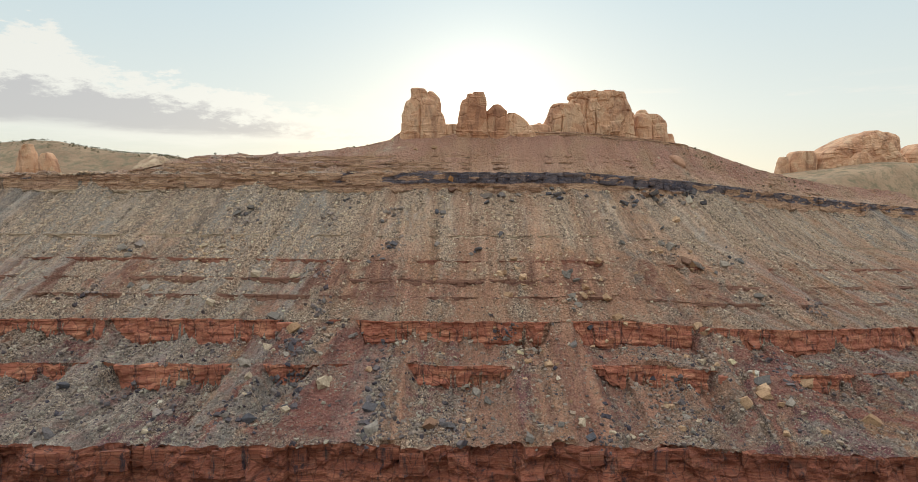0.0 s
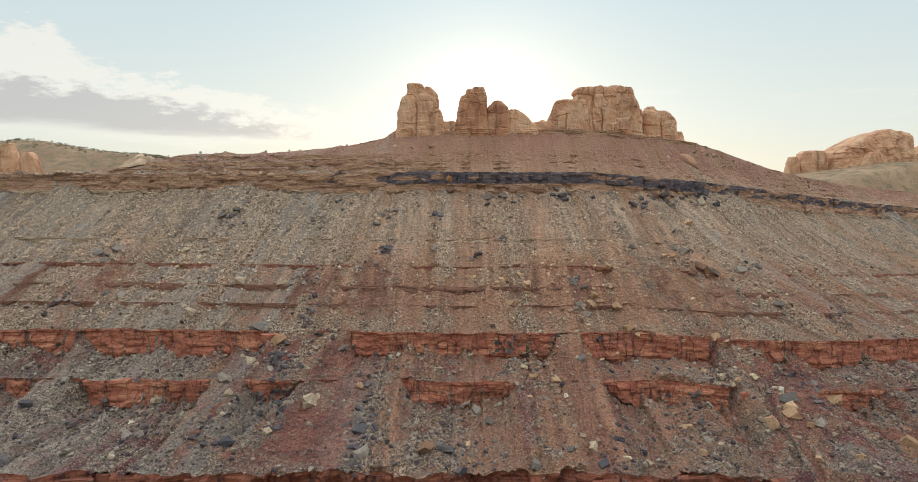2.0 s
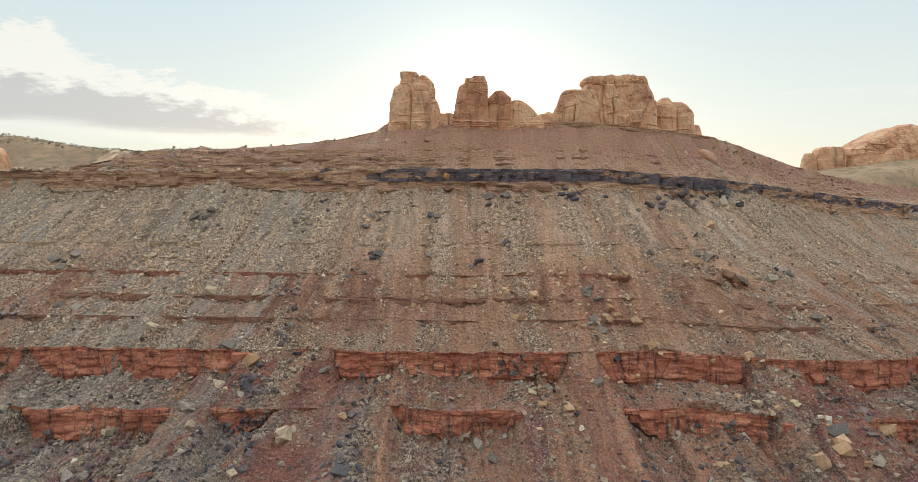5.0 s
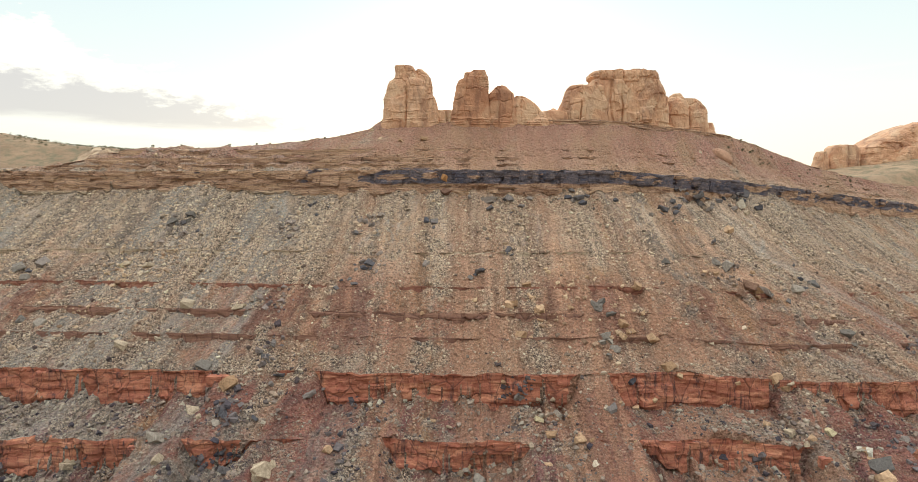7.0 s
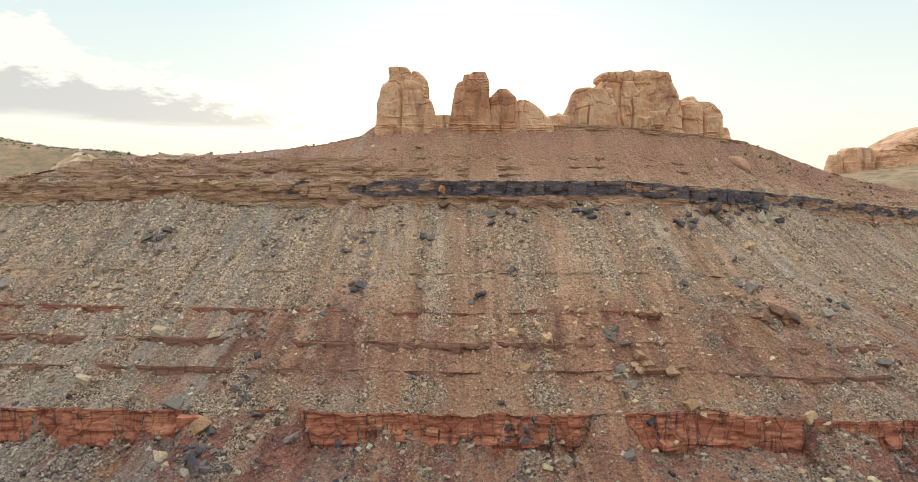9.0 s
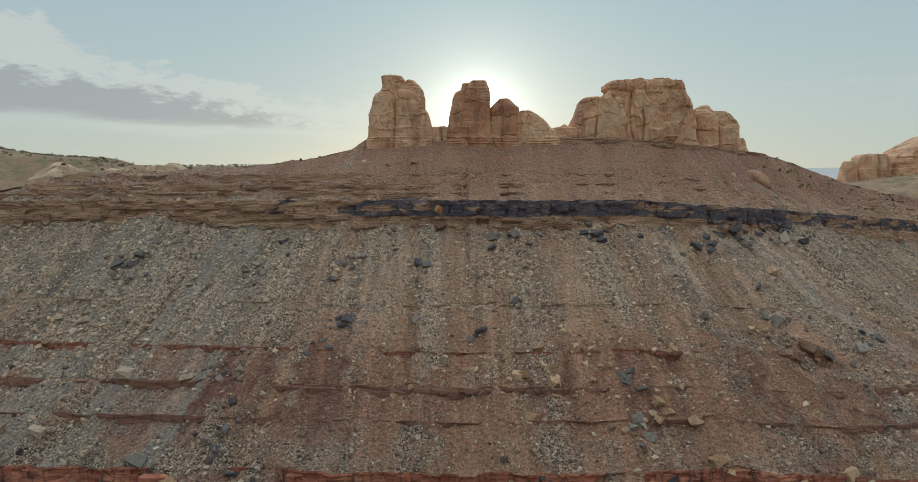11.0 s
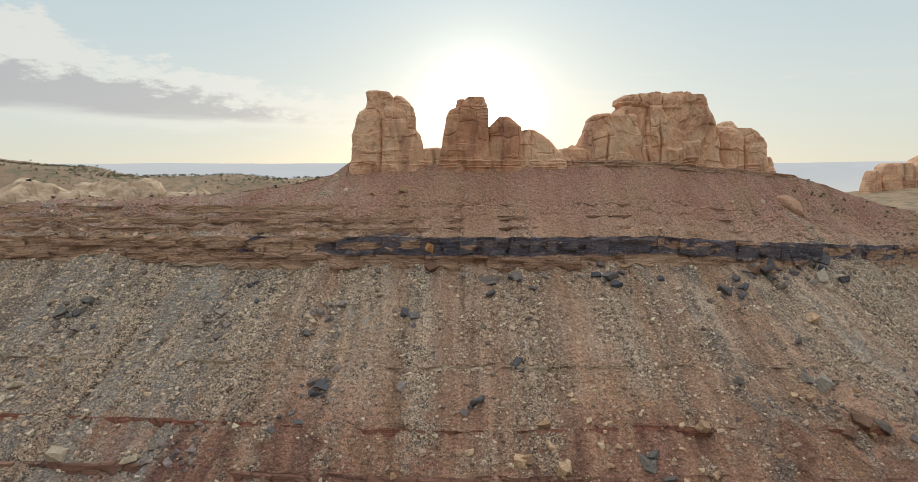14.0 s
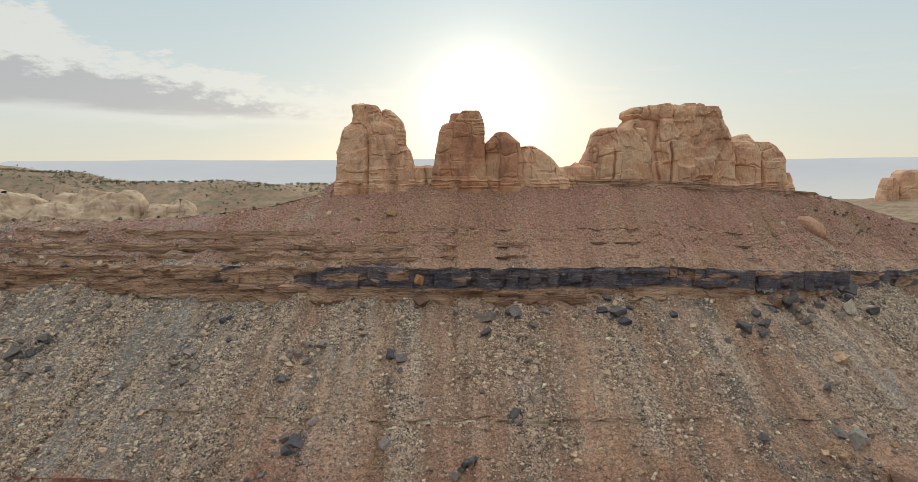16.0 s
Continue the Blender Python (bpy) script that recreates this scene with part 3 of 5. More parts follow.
def rubble_cover(x, y, z):
    """How much loose rubble lies at a place of the slope, 0 to 1: streams that run downhill, thin over the soft beds and the upper slope."""
    zb = z - dip(x)
    f = fall_line(x, y)
    stream = fbm(f * 0.055 + 0.5 * fbm(f * 0.02, zb * 0.05, 1.0, 2), zb * 0.014, 3.0, 4, 0.6)
    patchy = fbm(x * 0.2, y * 0.2, z * 0.2, 4, 0.6)
    soft_bed = np.clip(1 - np.abs(zb - 63) / 11, 0, 1) + 0.7 * np.clip(1 - np.abs(zb - 42) / 10, 0, 1) + 3.8 * np.clip((zb - 110) / 5, 0, 1)
    west = np.clip((-x - 10) / 50, -0.6, 1)
    return np.clip(0.62 + 0.95 * stream + 1.0 * patchy - 0.22 * soft_bed + 0.24 * west, 0.0, 1.0) * (1 - 0.88 * bare_ground(x, y, z))


def hillside():
    x = XS
    n = len(x)
    top = crest(x) - dip(x)
    ys, zs, slots, cliffness = [], [], [], []
    by = np.array([b[0] for b in BEDS])
    bz = np.array([b[1] for b in BEDS])
    hs = cliffs(x)
    # wandering of each edge along x, alike for neighbouring beds
    wander = 2.5 * fbm(x * 0.02, 3.0, 0.0, 4) + recede(x)
    edges = []
    for k, (y, z, _, _) in enumerate(BEDS):
        ze = np.minimum(z, top - 0.15 * k if k < 5 else z)
        ye = np.interp(-ze, -bz, by) + wander + bow(x, ze) + 1.6 * fbm(x * 0.045, k * 7.7, 2.0, 3)
        ye = ye - (0, 8.0, 6.5, 3.5)[k] * np.clip((10 - x) / 40, 0, 1) * np.clip((top + 0.4 - z) / 1.5, 0, 1) if k < 4 else ye
        edges.append((ye, ze + dip(x) + 0.5 * fbm(x * 0.3, k * 3.3, 8.0, 3) * (k > 0)))
    # back of the ridge: from the far plateau up to the crest
    y0, z0 = edges[0]
    behind = np.interp(x, [-64, -46, 122, 136], [6, 40, 40, 8])
    for f in np.linspace(0, 1, 14):
        ys.append(y0 + behind + (1 - f) * 60)
        zs.append(90 + (z0 - 90) * f)
        slots.append(0), cliffness.append(0.0)
    for f in np.linspace(0, 1, 14)[1:-1]:
        ys.append(y0 + behind * (1 - f))
        zs.append(z0 + 0 * f)
        slots.append(0), cliffness.append(0.0)
    for k, (_, _, rows_c, rows_s) in enumerate(BEDS):
        ye, ze = edges[k]
        if k + 1 < len(BEDS):
            yn, zn = edges[k + 1]
        else:
            yn, zn = FOOT[0] + recede(x) + 0 * x, FOOT[1] + 0 * x
        h = np.minimum(hs[k], np.maximum(ze - zn, 0) * 0.8)
        if k < 4:
            h = h * np.clip((top + 0.4 - BEDS[k][1]) / 0.8, 0, 1)
        yf, zf = ye - 0.10 * h, ze - h
        kind = 5 if k == 5 else 4 if k == 11 else 1 if k > 8 else 6 if k == 6 else 3 if k > 4 else 2
        for i in range(rows_c):
            f = i / rows_c
            ys.append(ye + (yf - ye) * f), zs.append(ze + (zf - ze) * f)
            slots.append(kind), cliffness.append(1.0)
        for i in range(rows_s):
            f = i / rows_s
            ys.append(yf + (yn - yf) * f), zs.append(zf + (zn - zf) * f)
            slots.append(0), cliffness.append(0.0)
    ys.append(yn), zs.append(zn), slots.append(0), cliffness.append(0.0)
    Y, Z = np.array(ys), np.array(zs)
    X = np.broadcast_to(x, Y.shape).copy()
    C = np.array(cliffness)[:, None] * np.ones(n)
    # slope relief: gullies run down the slope, rubble heaps lie across it
    zb = Z - dip(x)
    soft = 1 - C
    FX = fall_line(X, Y)
    gully = fbm(FX * 0.11 + 0.6 * fbm(FX * 0.03, zb * 0.03, 0, 2), zb * 0.012, 4.0, 4, 0.55)
    heap = fbm(X * 0.16, Y * 0.16, Z * 0.16, 4, 0.55)
    lump = fbm(X * 0.55, Y * 0.55, Z * 0.55, 3, 0.7)
    front = np.clip((Z - 2) / 10, 0, 1)
    low = 1 + 1.3 * np.clip((52 - zb) / 10, 0, 1)
    ravine = np.abs(fbm(FX * 0.06 + 0.8 * fbm(FX * 0.02, zb * 0.04, 7.0, 2), zb * 0.010, 12.0, 3))
    # cones of debris spread below the gaps of the red ledges
    fan = np.abs(fbm(FX * 0.035 + (52 - zb) * 0.012 * np.sign(np.sin(FX * 0.11)), zb * 0.012, 19.0, 3, 0.55))
    fans = (0.22 - np.minimum(fan, 0.45)) * np.clip((54 - zb) / 8, 0, 1) * np.clip((zb - 24) / 5, 0, 1)
    Z += soft * front * (1.3 * gully + 2.6 * np.minimum(ravine - 0.2, 0.25) + 1.1 * fbm(FX * 0.33, zb * 0.025, 17.0, 3, 0.6) + fans * 5.0 + 1.0 * low * heap + 0.95 * lump) * np.clip((140 - zb) / 22, 0.35, 1)
    # cliff relief: joints part the face into blocks, beds stand proud or are eaten back
    tall = np.array([0.0] * 26 + sum(([1.0 if k == 11 else 0.0] * (c + r) for k, (_, _, c, r) in enumerate(BEDS)), []) + [0.0])[:, None]
    joint = np.floor(X / (5.5 + 4.5 * tall) + 1.2 * fbm(X * 0.07, zb * 0.05, 1.0, 3))
    bed = np.floor(zb / (1.3 + 4.2 * tall) + 0.25 * fbm(X * 0.03, 0, 0, 2))
    block = hash3(joint, bed * 0, joint * 0 + 3) * 1.2 + hash3(joint, bed, joint * 0 + 5) * 0.7 + hash3(joint * 0, bed, bed * 0 + 9) * 0.7
    big = np.array([0.35] * 14 + [0.35] * 12 + sum(([1.0 if k in (4, 9, 10) else 2.8 if k == 11 else 0.5] * (c + s) for k, (_, _, c, s) in enumerate(BEDS)), []) + [1.0])[:, None]
    Y -= C * big * (block - 1.2 + 0.9 * fbm(X * 0.25, zb * 0.4, 6.0, 4) + 1.2 * fbm(X * 0.08, zb * 0.1, 16.0, 2))
    Y += soft * 0.5 * lump
    # slots: bare cliff only where it is high enough
    H = Z[:-1, :-1] - Z[1:, 1:]
    sl = np.array(slots)[:-1, None] * np.ones(n - 1, int)
    sl = np.where((sl > 0) & (H > 0.12), sl, 0)
    verts = np.stack([X, Y, Z], -1)
    me = mesh_from("hillside", verts.reshape(-1, 3), grid_faces(*Y.shape)[:, ::-1], (TALUS, RED, BAND, BROWN, DARK_RED, PALE_LEDGE, RUSTY), sl.ravel(), smooth=False)
    layer = me.attributes.new("rubble", "FLOAT", "POINT")
    layer.data.foreach_set("value", rubble_cover(X, Y, Z).astype(np.float32).ravel())
    layer = me.attributes.new("bare", "FLOAT", "POINT")
    layer.data.foreach_set("value", bare_ground(X, Y, Z).astype(np.float32).ravel())
    layer = me.attributes.new("fall_line", "FLOAT", "POINT")
    layer.data.foreach_set("value", fall_line(X, Y).astype(np.float32).ravel())
    layer = me.attributes.new("stream_and_gap_shade", "FLOAT", "POINT")
    layer.data.foreach_set("value", streams_and_gap_shade(X, Y, Z).astype(np.float32).ravel())
    ob = new("hillside", me)
    tagged(ob, "steep rubble-covered desert hillside with red sandstone ledges", "hillside", kind="structure")
    return ob, verts, np.array(slots)


hill, HILL, HILL_SLOT = hillside()
FRONT = 26  # rows before this are the back of the ridge


def on_hill(x, z):
    """The point of the hillside's front at that x and height."""
    i = int(np.argmin(np.abs(XS - x)))
    col = HILL[FRONT:, i]
    return Vector(col[int(np.argmin(np.abs(col[:, 2] - z)))].tolist())


def ground_height(X, Y):
    rise = np.clip((Y - 250 - recede(X) - bow(X, 100.0)) / 90, 0, 1)
    Z = -1 + rise * 106 + rise * 5 * fbm(X * 0.012, Y * 0.012, 0, 4)
    Z = Z - np.clip((Y - 800) / 1500, 0, 1) * 130
    # low swell on the left that carries the far woods
    swell = np.interp(X, [-900, -415, -270, -108, 60], [54, 48, 30, 25, 0]) * np.exp(-(((Y - 600) / np.where(Y < 600, 75, 260)) ** 2))
    Z = Z + swell * rise * (1 + 0.12 * fbm(X * 0.03, Y * 0.03, 8, 3))
    # aprons of scree round the far buttes
    for cx, cy, r, up in ((330, 540, 150, 20), (400, 545, 90, 12), (-317, 452, 40, 12)):
        Z = Z + rise * up * np.clip(1 - np.hypot(X - cx, Y - cy) / r, 0, 1) ** 0.8
    return Z + (1 - rise) * 3 * fbm(X * 0.01, Y * 0.01, 5, 4)


def ground():
    """One sheet from the valley in front, up under the hill, over the plateau and on to the horizon."""
    ax = np.concatenate([-np.geomspace(4900, 420, 40), np.linspace(-400, 400, 101), np.geomspace(420, 4900, 40)])
    ay = np.concatenate([-np.geomspace(3000, 60, 25), np.linspace(-40, 900, 150), np.geomspace(915, 4900, 45)])
    X, Y = np.meshgrid(ax, ay)
    Z = ground_height(X, Y)
    me = mesh_from("ground", np.stack([X, Y, Z], -1).reshape(-1, 3), grid_faces(*X.shape), (GROUND,), smooth=True)
    return tagged(new("ground", me), "tan desert ground of slickrock and sand", "ground", kind="structure")


def ground_material():
    m = Mat("desert_ground", 0.95)
    a = m.noise(m.pos, 0.02, 6, 0.6)
    col = m.mix(m.span(a, 0.35, 0.65), (0.23, 0.155, 0.10), (0.37, 0.26, 0.17))
    col = m.mix(m.span(m.noise(m.pos, 0.12, 7, 0.75), 0.46, 0.60, 0.0, 0.85), col, (0.15, 0.135, 0.085))
    m.bump(m.noise(m.pos, 0.2, 6, 0.65), 0.6, 2.0)
    return m.colour(col)


GROUND = ground_material()
ground()


# ---- rock towers ----
def tower_mesh(name, outline, depth, mat, seed, cracks=(), rough=1.0, square=4.6, around=150, beds=4.0):
    """A weathered sandstone tower. outline: height, left, right from the foot up; cracks: x and width of upright joints in its faces."""
    zs, lefts, rights = (np.array(c, float) for c in zip(*outline))
    rows = max(24, int((zs[-1] - zs[0]) / 0.38))
    z = np.linspace(zs[0], zs[-1], rows)
    xl, xr = np.interp(z, zs, lefts), np.interp(z, zs, rights)
    a = np.linspace(0, 2 * np.pi, around, endpoint=False)
    c, s = np.cos(a), np.sin(a)
    r = (np.abs(c) ** square + np.abs(s) ** square) ** (-1 / square)
    ux, uy = c * r, s * r
    full = (rights - lefts).max()
    X = (xl + xr)[:, None] / 2 + (xr - xl)[:, None] / 2 * ux
    narrow = 0.55 + 0.45 * ((xr - xl) / full)
    Y = depth / 2 * narrow[:, None] * uy
    Z = np.broadcast_to(z[:, None], X.shape).copy()
    o = seed * 7.31
    h = (Z - zs[0]) / (zs[-1] - zs[0])
    low = fbm(X * 0.16 + o, Y * 0.16, Z * 0.10, 3)
    mid = fbm(X * 0.5 + o, Y * 0.5, Z * 0.32, 4, 0.6)
    fine = fbm(X * 1.4 + o, Y * 1.4, Z * 1.1, 3, 0.6)
    layer = Z / beds + 0.35 * fbm(X * 0.06 + o, Y * 0.06, 0.0, 2)
    near = np.abs(layer - np.round(layer)) * beds
    parting = np.clip(1 - near / 0.45, 0, 1) * (hash3(np.round(layer), Z * 0 + seed, Z * 0) > 0.35) * np.clip(vnoise(X * 0.2 + o, 3.0, np.round(layer)) * 3 - 0.9, 0, 1)
    foot = np.clip((zs[0] + 10.0 - Z) / 1.0, 0, 1)
    thin = np.clip(1 - np.abs(Z / 1.1 - np.round(Z / 1.1)) * 1.1 / 0.28, 0, 1) * foot
    ragged = np.clip(vnoise(X * 0.35 + o, Y * 0.35, np.round(Z / 1.1)) * 2.4 - 0.7, 0, 1)
    # plates have come off the face and left shallow hollows with sharp edges
    plate = (vnoise(X * 0.13 + o, 5.0, Z * 0.12) > 0.58) * 0.5 + (vnoise(X * 0.3 + o, 9.0, Z * 0.22) > 0.64) * 0.35
    # joints part the wall into tall blocks that stand in or out
    bx = X / 6.5 + Y / 9.0 + 0.5 * fbm(X * 0.1 + o, Z * 0.12, 1.0, 3)
    bz = Z / 7.0 + hash3(np.floor(bx), X * 0 + seed, X * 0) * 3 + 0.25 * fbm(X * 0.2 + o, Z * 0.05, 5.0, 2)
    block = hash3(np.floor(bx), np.floor(bz), X * 0 + seed) - 0.5
    seam = np.clip(1 - np.minimum(np.abs(bx - np.round(bx)) * 6.5, np.abs(bz - np.round(bz)) * 7.0) / 0.42, 0, 1) * (block > -0.15)
    out = rough * (0.55 * low + 0.34 * mid + 0.26 * fine + 0.6 * block) - 0.4 * seam - 0.08 * parting - 0.3 * thin * ragged - rough * plate + 0.45 * foot * ragged
    for cx, width in cracks:
        line = cx + 2.2 * fbm(Z * 0.10 + cx, 4.0, 0.0, 3)
        out = out - 1.5 * np.clip(1 - np.abs(X - line) / (width + 0.25), 0, 1) * (np.abs(uy) > 0.55) * np.clip(3 * vnoise(Z * 0.15, cx, 2.0) - 0.7, 0, 1)
    edge = np.abs(ux) ** 4 * 0.5  # the outline keeps its shape
    X += ux * out * (1 - edge)
    Y += uy * out
    rings = [np.stack([X, Y, Z], -1)]
    # summit: rings drawn in over a lumpy top
    last = rings[0][-1]
    mid_pt = last.mean(0)
    for f in (0.82, 0.6, 0.35, 0.1):
        ring = mid_pt + (last - mid_pt) * f
        ring[:, 2] = zs[-1] + 0.5 * (1 - f) + 0.8 * fbm(ring[:, 0] * 0.3 + o, ring[:, 1] * 0.3, 1.0, 3)
        rings.append(ring[None])
    grid = np.concatenate(rings)
    nr = len(grid)
    i = np.arange(nr - 1)[:, None] * around
    j = np.arange(around)
    k = (j + 1) % around
    quads = np.stack([i + j, i + k, i + around + k, i + around + j], -1).reshape(-1, 4)
    return mesh_from(name, grid.reshape(-1, 3), quads, (mat,), smooth=False)


def chunk(name, seed, flat=1.0, points=11, mats=(), sharp=0.7, chip=False):
    """An angular stone about one metre across, its middle at the origin."""
    rng = np.random.default_rng(seed)
    corners = np.array([(a, b, c) for a in (-1, 1) for b in (-1, 1) for c in (-1, 1)], float)
    p = corners + rng.uniform(-sharp, sharp * 0.4, (8, 3)) * np.sign(corners)
    if points > 8:
        p = np.concatenate([p, rng.uniform(-1, 1, (points - 8, 3)) * 1.0])
    p *= np.array([0.5, 0.5 * rng.uniform(0.55, 0.9), 0.42 * flat])
    bm = bmesh.new()
    for v in p:
        bm.verts.new(v)
    got = bmesh.ops.convex_hull(bm, input=bm.verts)
    bmesh.ops.delete(bm, geom=[g for g in got["geom_interior"] if isinstance(g, bmesh.types.BMVert)], context="VERTS")
    if chip:
        bmesh.ops.subdivide_edges(bm, edges=bm.edges[:], cuts=2, use_grid_fill=True)
        shift = Vector((seed * 1.7, 0, 0))
        for v in bm.verts:
            v.co *= 1 + 0.16 * noise.noise(v.co * 2.6 + shift) + 0.09 * noise.noise(v.co * 7 + shift)
        bmesh.ops.triangulate(bm, faces=bm.faces[:])
    me = bpy.data.meshes.new(name)
    bm.to_mesh(me)
    bm.free()
    for m in mats:
        me.materials.append(m)
    return me


SUMMIT_STONES = [chunk("summit_stone", 400 + i, 0.9, 11, (SPIRE,), 0.6) for i in range(5)]


def tower(name, label, category, y, pieces, mat=None):
    """pieces: part name, depth, how far in front of y, outline, cracks"""
    lo = min(p[3][0][0] for p in pieces)
    cx = pieces[0][3][0][1] * 0.5 + pieces[0][3][0][2] * 0.5
    ob = tagged(empty(name, (cx, y, lo)), label, category)
    for i, (piece, depth, ahead, outline, cracks) in enumerate(pieces):
        z0, a0, b0 = outline[0]
        moved = [(z0 - lo - 6, a0 - cx - 0.5, b0 - cx + 0.5)] + [(z - lo, a - cx, b - cx) for z, a, b in outline]
        wide = max(b - a for _, a, b in moved)
        me = tower_mesh(piece, moved, depth, mat or SPIRE, abs(cx) * 0.13 + i * 2.7 + y * 0.01, [(c - cx, w) for c, w in cracks],
                        rough=min(1.5, 0.3 + wide / 40), around=int(min(420, 90 + wide * 7)) if y < 400 else 170)
        p = part(piece, me, ob)
        p.location = (0, -ahead, 0)
        rng = np.random.default_rng(int(abs(cx) * 10) + i)
        zt, at, bt = moved[-1]
        for _ in range(5 if bt - at > 15 and y < 400 else 0):
            q = part("summit_stone", SUMMIT_STONES[rng.integers(5)], ob)
            k = rng.uniform(0.9, 2.2) * min(1.8, wide / 16)
            q.matrix_basis = pose(rng.uniform(at, bt) * 0.9 + 0.1 * (at + bt) / 2, -ahead - rng.uniform(0.0, 0.25) * depth, zt + 0.12 * k, rng.uniform(-8, 8), rng.uniform(-12, 12), rng.uniform(0, 360)) @ Matrix.Diagonal((k * 1.5, k * 1.3, k * 0.9, 1))
    return ob


tower("rock_spire", "tall tan sandstone tower with a split summit on the ridge", "rock spire", 342, [
    ("shaft", 16, 0, [(133, -37, -10.6), (136.8, -36.3, -10.9), (141.8, -36.3, -11.8), (144.7, -36.5, -12.6), (147.2, -35.5, -14.7), (151.0, -34.4, -14.8), (152.5, -33.8, -17), (154, -31.4, -20.5), (156.3, -30.8, -21.4), (157.5, -31.0, -21.8), (159.2, -31.2, -23.2)], [(-25.8, 0.5)]),
    ("summit_block", 11, 0.5, [(148, -23.5, -14.4), (151.3, -23.0, -14.3), (154.2, -22.4, -15.0), (156.2, -22.0, -16.8), (157.6, -21.6, -18.5)], []),
    ("front_slab", 7, 4.2, [(136.5, -25.6, -15.8), (142, -25.5, -16.0), (148.5, -25.4, -16.4), (151.4, -24.6, -19)], []),
])
tower("rock_spire", "slender brown sandstone tower with a knobbly top", "rock spire", 341, [
    ("shaft", 13, 0, [(133, -6.5, 11.9), (138.5, -6.0, 11.8), (141.4, -5.0, 11.5), (143.9, -4.8, 11.5), (147.2, -4.2, 10.8), (151, -3.6, 10.6), (152.9, -2.8, 10.4), (153.8, -0.6, 10.2)], []),
    ("summit_block", 8, 0.5, [(151.5, 1.2, 10.6), (154.5, 1.6, 10.3), (156.2, 2.4, 9.8), (157.4, 3.6, 9.2)], []),
    ("summit_block", 6, 0, [(151.5, -2.4, 3.0), (154.0, -0.5, 3.4), (156.4, -0.2, 3.2)], []),
], SPIRE_BROWN)
tower("rock_spire", "low rounded brown sandstone tower", "rock spire", 342, [
    ("shaft", 12, 0, [(133, 9.5, 23.5), (141, 9.8, 23.2), (147.2, 10.8, 22.0), (149.2, 12.7, 20), (150.7, 14.2, 18.2)], []),
], SPIRE_BROWN)
tower("rock_outcrop", "stepped tan sandstone outcrop beside a tower", "rock outcrop", 343, [
    ("shaft", 12, 0, [(133, 19.4, 39), (138.5, 19.6, 36.5), (139.7, 19.8, 34.6), (142.2, 20.3, 32.6), (144.3, 21.0, 30.0), (146.2, 22.6, 27.0)], []),
    ("low_wall", 9, 0, [(133, 30, 47), (137.5, 31, 46.5), (139.6, 34, 46), (140.4, 38.5, 41.5)], [(40, 0.4)]),
])
tower("rock_outcrop", "low broken tan sandstone wall between towers", "rock outcrop", 342, [
    ("low_wall", 9, 0, [(133, -14.5, 0), (137.5, -14, -1), (139.8, -13, -2)], [(-8.2, 0.4)]),
])
tower("rock_butte", "broad flat-topped tan sandstone butte with vertical cracks", "rock butte", 349, [
    ("shoulder", 20, -4.0, [(131, 42.4, 67), (135.2, 43.2, 66.5), (141.4, 43.2, 66), (144.3, 44.9, 66), (146.7, 46.1, 65), (149.6, 47.2, 64), (151.6, 47.4, 64), (152.2, 48.6, 63)], [(52.5, 0.3)]),
    ("main_wall", 20, -8, [(131.7, 54.9, 96.6), (142.4, 55.5, 95.6), (147.8, 56.5, 94.6), (151.9, 57.1, 93), (154.5, 58.3, 91.5), (155.7, 59.7, 90.9), (156.7, 58.1, 90.7), (158.5, 58.3, 90.4), (159.4, 60.1, 89.9)], [(67.4, 0.7), (72.6, 0.3), (79.5, 0.35)]),
    ("summit_cap", 14, -8, [(154.3, 66.9, 91.3), (158.1, 67.7, 90.5), (159.8, 69.1, 89.7)], [(72.2, 0.5)]),
    ("summit_cap", 9, -10, [(154, 61.5, 73), (157.6, 62.5, 72.5), (159.4, 65, 70.5)], []),
    ("end_wall", 20, -18, [(131.6, 96.6, 118.2), (141, 97.5, 117.2), (144.4, 97.9, 116.3), (147.1, 98.2, 113.5), (148.3, 98.6, 111.7)], [(107.0, 0.4)]),
    ("summit_knob", 9, -17, [(145.7, 98.7, 107.7), (148.8, 99.5, 106.6), (150.6, 100.7, 105.2)], []),
    ("end_ledge", 10, -22, [(129.6, 112.8, 124.4), (133.3, 114.9, 124), (134.9, 116.5, 123.8), (137.7, 117.6, 122.8)], [(113, 0.3)]),
])
